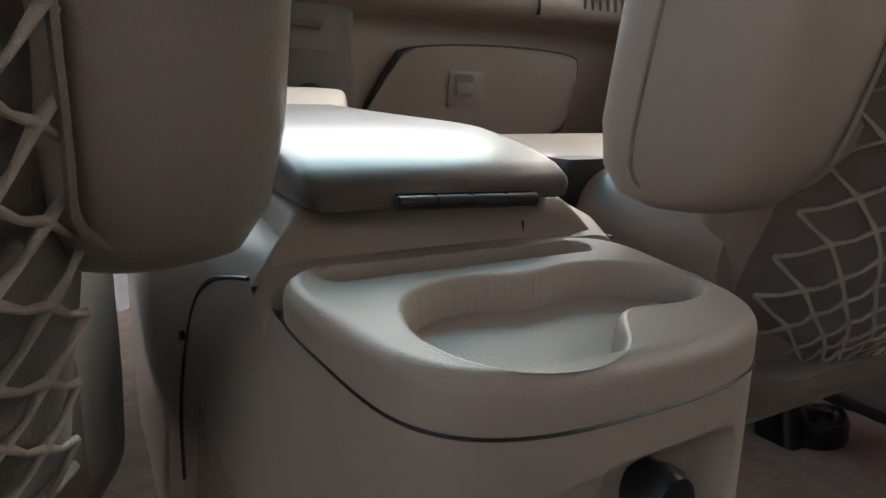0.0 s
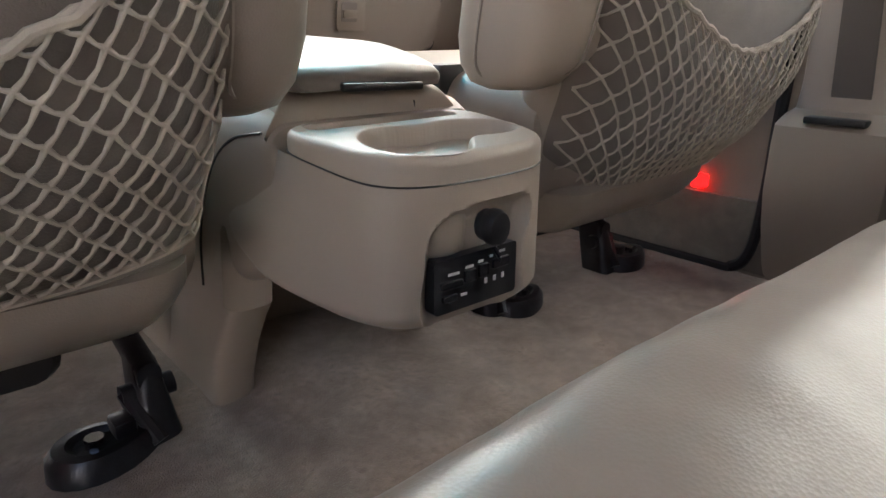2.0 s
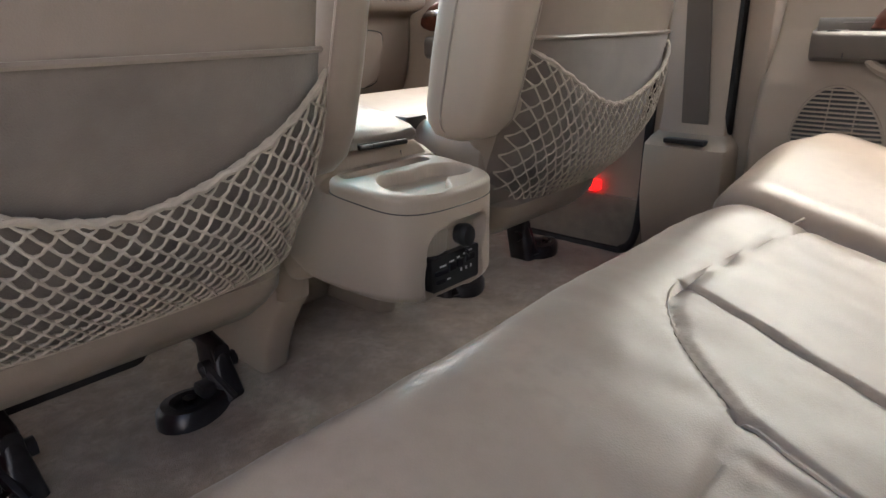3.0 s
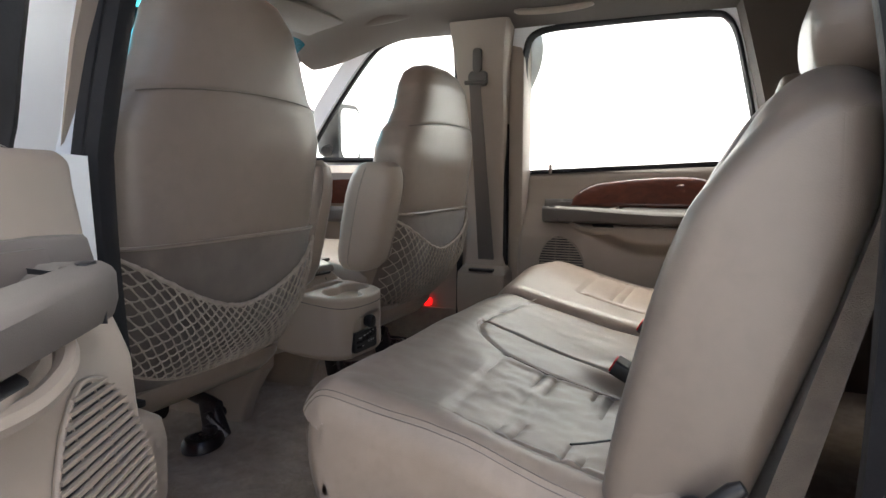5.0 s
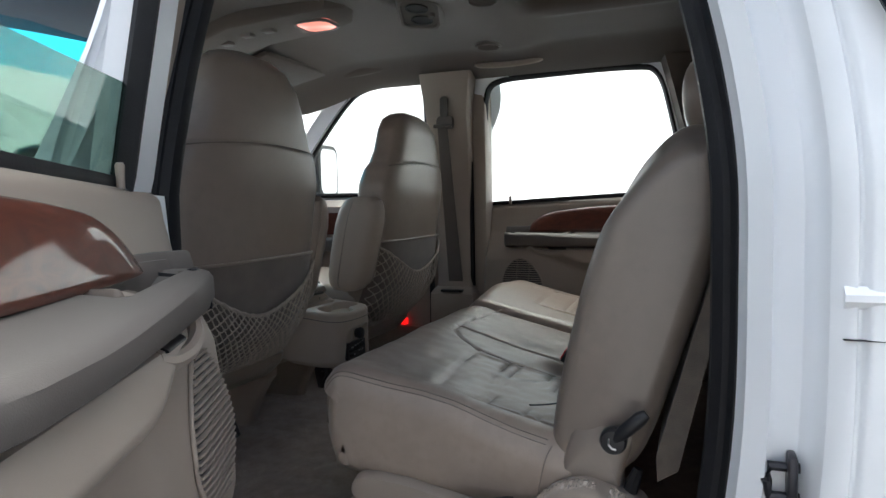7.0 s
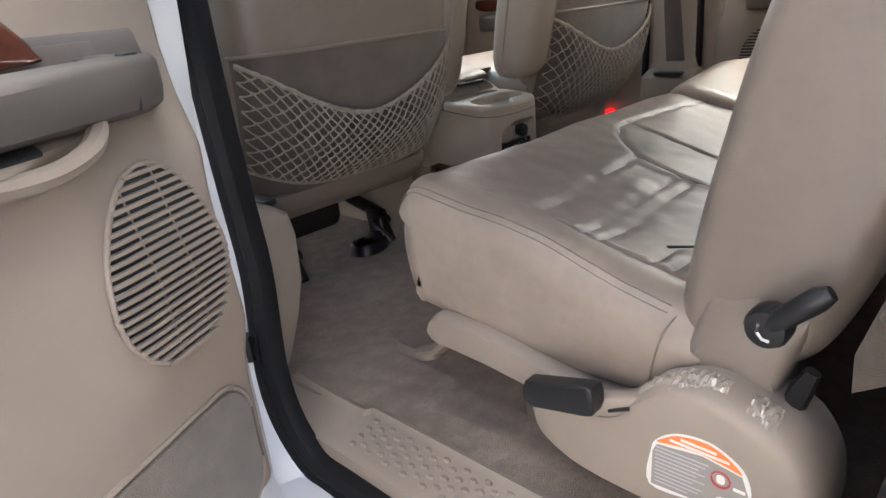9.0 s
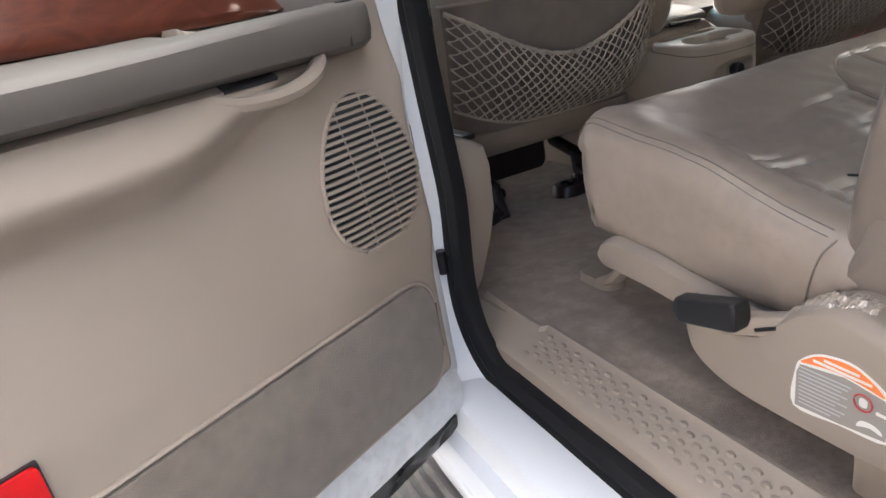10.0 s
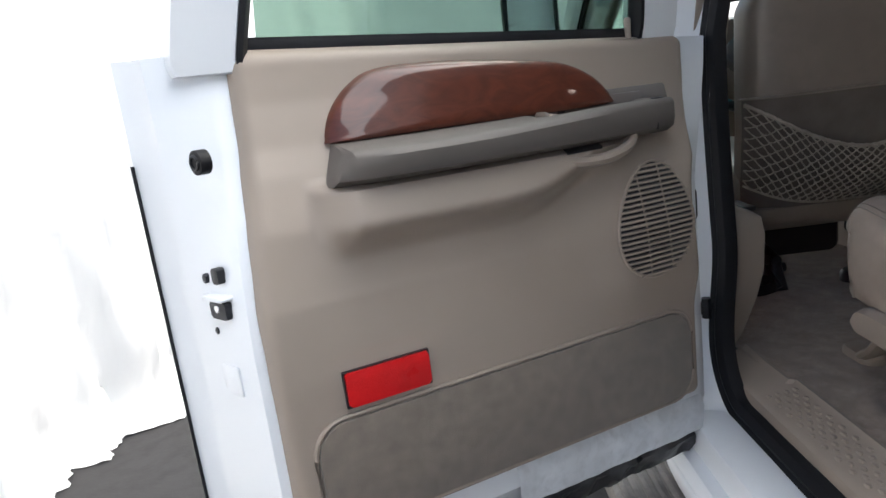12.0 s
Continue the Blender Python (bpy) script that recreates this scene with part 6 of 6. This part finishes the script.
# ---- far front door trim and outside mirror ----
for side, word in ((1, "far"), (-1, "near")):
    ft = thing("front_door_trim", (side * 0.82, 0.65, 0), "tan front door trim with armrest and red courtesy lamp", "door trim", "front door trims")
    rows = []
    for j in range(24):
        z = -0.02 + 0.68 * j / 23
        rows.append([(side * (0.80 - 0.03 * sstep(0.32, 0.42, z) * sstep(0.62, 0.50, z) * sstep(0.2, 0.4, y) + 0.05 * (j == 23)), y, z) for y in [0.185 + 0.90 * i / 40 for i in range(41)]])
    part("trim_panel", loft(rows, cap=False, closed=False), PLASTIC, ft)
    part("armrest", loft([[(side * (0.775 - u), y, v) for u, v in rrect(-0.03, d, 0.44, 0.50, 0.018, 4)] for y, d in ((0.32, 0.01), (0.35, 0.045), (0.60, 0.055), (0.92, 0.04), (0.95, 0.005))]), PLASTIC_GREY, ft)
    part("wood_inlay", prism(dense([(0.40, 0.515), (0.50, 0.59), (0.70, 0.605), (0.90, 0.59), (0.95, 0.52), (0.70, 0.512)], 5), lambda a, b: (side * 0.79, a, b), lambda a, b: (side * 0.762, a, b), 0.006), WOOD, ft, "burl wood inlay")
    part("door_handle", tube([(side * 0.755, 0.80, 0.555), (side * 0.735, 0.84, 0.56), (side * 0.735, 0.90, 0.56), (side * 0.755, 0.93, 0.555)], 0.009, 8), CHROME, ft, "chrome inner door handle")
    part("speaker", tube([(side * 0.805, 0.92, 0.20), (side * 0.785, 0.92, 0.20)], 0.08, 24), PLASTIC_DARK, ft)
    part("courtesy_lamp", prism(rrect(0.380, 0.405, 0.133, 0.158, 0.004), lambda a, b: (side * 0.81, a, b), lambda a, b: (side * 0.780, a, b), 0.002), RED_GLOW, ft, "glowing red courtesy lamp")
    part("lower_carpet", prism(rrect(0.21, 0.80, -0.01, 0.125, 0.03), lambda a, b: (side * 0.81, a, b), lambda a, b: (side * 0.787, a, b), 0.003), DOOR_CARPET, ft)
    mir = thing("side_mirror", (side * 1.0, 0.95, 0.68), "black outside door mirror", "mirror", "door mirrors")
    part("housing", loft([[(side * (1.06 + u * k), y, 0.80 + v * k) for u, v in rrect(-0.085, 0.085, -0.12, 0.12, 0.04, 5)] for y, k in ((0.90, 1.0), (0.905, 1.04), (0.97, 1.0), (1.02, 0.8), (1.035, 0.5))]), BLACK, mir)
    part("mirror_glass", prism(rrect(-0.072, 0.072, -0.105, 0.105, 0.034), lambda a, b: (side * (1.06 + a), 0.9, 0.80 + b), lambda a, b: (side * (1.06 + a), 0.897, 0.80 + b)), CHROME, mir)
    part("arm", tube([(side * 0.95, 0.95, 0.72), (side * 1.02, 0.96, 0.74)], 0.025, 8), BLACK, mir)

# ---- overhead fittings ----
oh = thing("overhead_console", (0.06, 0.5, 1.17), "tan overhead console with lit map lamp", "overhead console")
rings = []
for y, hw, d in ((0.20, 0.03, 0.012), (0.23, 0.085, 0.026), (0.30, 0.105, 0.036), (0.55, 0.115, 0.042), (0.78, 0.11, 0.045), (0.84, 0.08, 0.03)):
    rings.append([(0.04 + u, y, head_z(0.07, y) + 0.02 + v) for u, v in rrect(-hw, hw, -d - 0.015, 0.0, 0.012, 4)])
part("pod", loft(rings), LINER, oh)
part("map_lamp", loft([[(0.055 + u * k, 0.320 + v * k, head_z(0.07, 0.31) - t) for u, v in rrect(-0.045, 0.055, -0.055, 0.055, 0.03, 5)] for k, t in ((1, 0.02), (1, 0.034), (0.8, 0.040))]), AMBER_GLOW, oh, "lit reddish map lamp lens")
part("lamp_bezel", tube([(0.055 + u, 0.320 + v, head_z(0.07, 0.31) - 0.034) for u, v in rrect(-0.048, 0.058, -0.058, 0.058, 0.032, 5)], 0.005, 6, closed=True), PLASTIC_DARK, oh)
for y in (0.44, 0.52, 0.60):
    part("switch", box(0.0, 0.03, y, y + 0.04, head_z(0.07, y) - 0.05, head_z(0.07, y) - 0.03, 0.004), PLASTIC_DARK, oh)

ov = thing("roof_switch_pod", (0.13, 0.01, 1.17), "dark control pod with two round openings in the headliner", "control pod")
PM = Matrix.Translation((0.13, 0.010, head_z(0.13, 0.01))) @ Matrix.Rotation(radians(14), 4, "Y") @ Matrix.Rotation(radians(18), 4, "Z") @ Matrix.Scale(1.3, 4)
part("bezel", moved(loft([[(u * k, v * k, -t) for u, v in rrect(-0.062, 0.062, -0.046, 0.046, 0.022, 5)] for k, t in ((1.2, -0.012), (1.08, 0.012), (0.98, 0.019), (0.86, 0.019), (0.84, 0.012))]), PM), PLASTIC_GREY, ov)
part("face", moved(loft([[(u * k, v * k, -t) for u, v in rrect(-0.053, 0.053, -0.039, 0.039, 0.015, 4)] for k, t in ((1, 0.004), (1, 0.013), (0.8, 0.0135))]), PM), PLASTIC_DARK, ov)
for x, y in ((-0.024, 0.004), (0.026, -0.004)):
    part("opening", moved(loft([[(x + 0.019 * k * math.cos(i * 0.3927), y + 0.026 * k * math.sin(i * 0.3927), -t) for i in range(16)] for k, t in ((1.0, 0.010), (1.0, 0.0165), (0.86, 0.0165), (0.80, 0.0142), (0.3, 0.0142))]), PM), BLACK, ov)
part("dial", moved(tube([(0.0, -0.028, -0.012), (0.0, -0.028, -0.022)], 0.008, 12), PM), PLASTIC_GREY, ov)



def roof_vent(x, y):
    v = thing("roof_vent", (x, y, head_z(x, y)), "round tan slatted air vent in the headliner", "air vent", "roof vents")
    z = head_z(x, y)
    part("rim", tube([(x + 0.046 * math.cos(k * 0.2618), y + 0.040 * math.sin(k * 0.2618), z - 0.004) for k in range(24)], 0.006, 8, closed=True), PLASTIC_GREY, v)
    part("throat", loft([[(x + 0.044 * k * math.cos(i * 0.2618), y + 0.038 * k * math.sin(i * 0.2618), z - t) for i in range(24)] for k, t in ((1.0, 0.0), (0.98, 0.004), (0.3, 0.0035))]), BLACK, v)
    for k in range(5):
        w = 0.036 * math.sqrt(max(0.05, 1 - ((k - 2) / 2.9) ** 2))
        part("slat", moved(box(-0.0022, 0.0022, -w, w, -0.006, 0.003), Matrix.Translation((x + (k - 2) * 0.0145, y, z - 0.006)) @ Matrix.Rotation(0.5, 4, "Y")), PLASTIC_DARK, v)


for x, y in ((-0.378, -0.106), (0.081, -0.199), (0.513, -0.081)):
    roof_vent(x, y)

dl = thing("dome_lamp", (0.0, -0.43, 1.26), "small lit dome lamp in the headliner", "dome lamp")
zz = head_z(-0.02, -0.43)
part("lens", loft([[(0.015 + u * k, -0.43 + v * k, zz - t) for u, v in rrect(-0.018, 0.018, -0.024, 0.024, 0.01, 4)] for k, t in ((1, -0.002), (1, 0.008), (0.7, 0.012))]), WARM_GLOW, dl)
part("bezel", tube([(0.015 + u, -0.43 + v, zz - 0.002) for u, v in rrect(-0.022, 0.022, -0.030, 0.030, 0.012, 4)], 0.004, 6, closed=True), PLASTIC_GREY, dl)
for side in (-1, 1):
    gh = thing("grab_handle", (side * 0.70, -0.12, 1.14), "tan roof rail grab handle", "grab handle", "grab handles")
    part("handle", tube(smooth_poly([(side * 0.72, 0.03, 1.175), (side * 0.69, 0.01, 1.150), (side * 0.685, -0.10, 1.142), (side * 0.69, -0.21, 1.150), (side * 0.72, -0.23, 1.175)], closed=False, step=5), 0.011, 8), PLASTIC, gh)
    sv = thing("sun_visor", (side * 0.42, 0.80, 1.15), "folded tan sun visor", "sun visor", "sun visors")
    part("visor", moved(box(-0.2, 0.2, -0.08, 0.08, -0.01, 0.01, 0.009), Matrix.Translation((side * 0.42, 0.70, 1.146)) @ Matrix.Rotation(radians(-14), 4, "X")), LINER, sv)
rm = thing("rear_view_mirror", (0.0, 0.92, 1.1), "black inside rear-view mirror", "mirror")
part("housing", moved(box(-0.12, 0.12, -0.015, 0.015, -0.032, 0.032, 0.012), Matrix.Translation((0.0, 0.93, 1.075))), BLACK, rm)
part("stem", tube([(0, 0.94, 1.09), (0, 0.97, 1.14)], 0.008, 8), BLACK, rm)
rail_t = thing("roof_rail_trim", (0, -0.3, 1.14), "tan trim along the roof rails", "trim", kind="structure")
for side in (-1, 1):
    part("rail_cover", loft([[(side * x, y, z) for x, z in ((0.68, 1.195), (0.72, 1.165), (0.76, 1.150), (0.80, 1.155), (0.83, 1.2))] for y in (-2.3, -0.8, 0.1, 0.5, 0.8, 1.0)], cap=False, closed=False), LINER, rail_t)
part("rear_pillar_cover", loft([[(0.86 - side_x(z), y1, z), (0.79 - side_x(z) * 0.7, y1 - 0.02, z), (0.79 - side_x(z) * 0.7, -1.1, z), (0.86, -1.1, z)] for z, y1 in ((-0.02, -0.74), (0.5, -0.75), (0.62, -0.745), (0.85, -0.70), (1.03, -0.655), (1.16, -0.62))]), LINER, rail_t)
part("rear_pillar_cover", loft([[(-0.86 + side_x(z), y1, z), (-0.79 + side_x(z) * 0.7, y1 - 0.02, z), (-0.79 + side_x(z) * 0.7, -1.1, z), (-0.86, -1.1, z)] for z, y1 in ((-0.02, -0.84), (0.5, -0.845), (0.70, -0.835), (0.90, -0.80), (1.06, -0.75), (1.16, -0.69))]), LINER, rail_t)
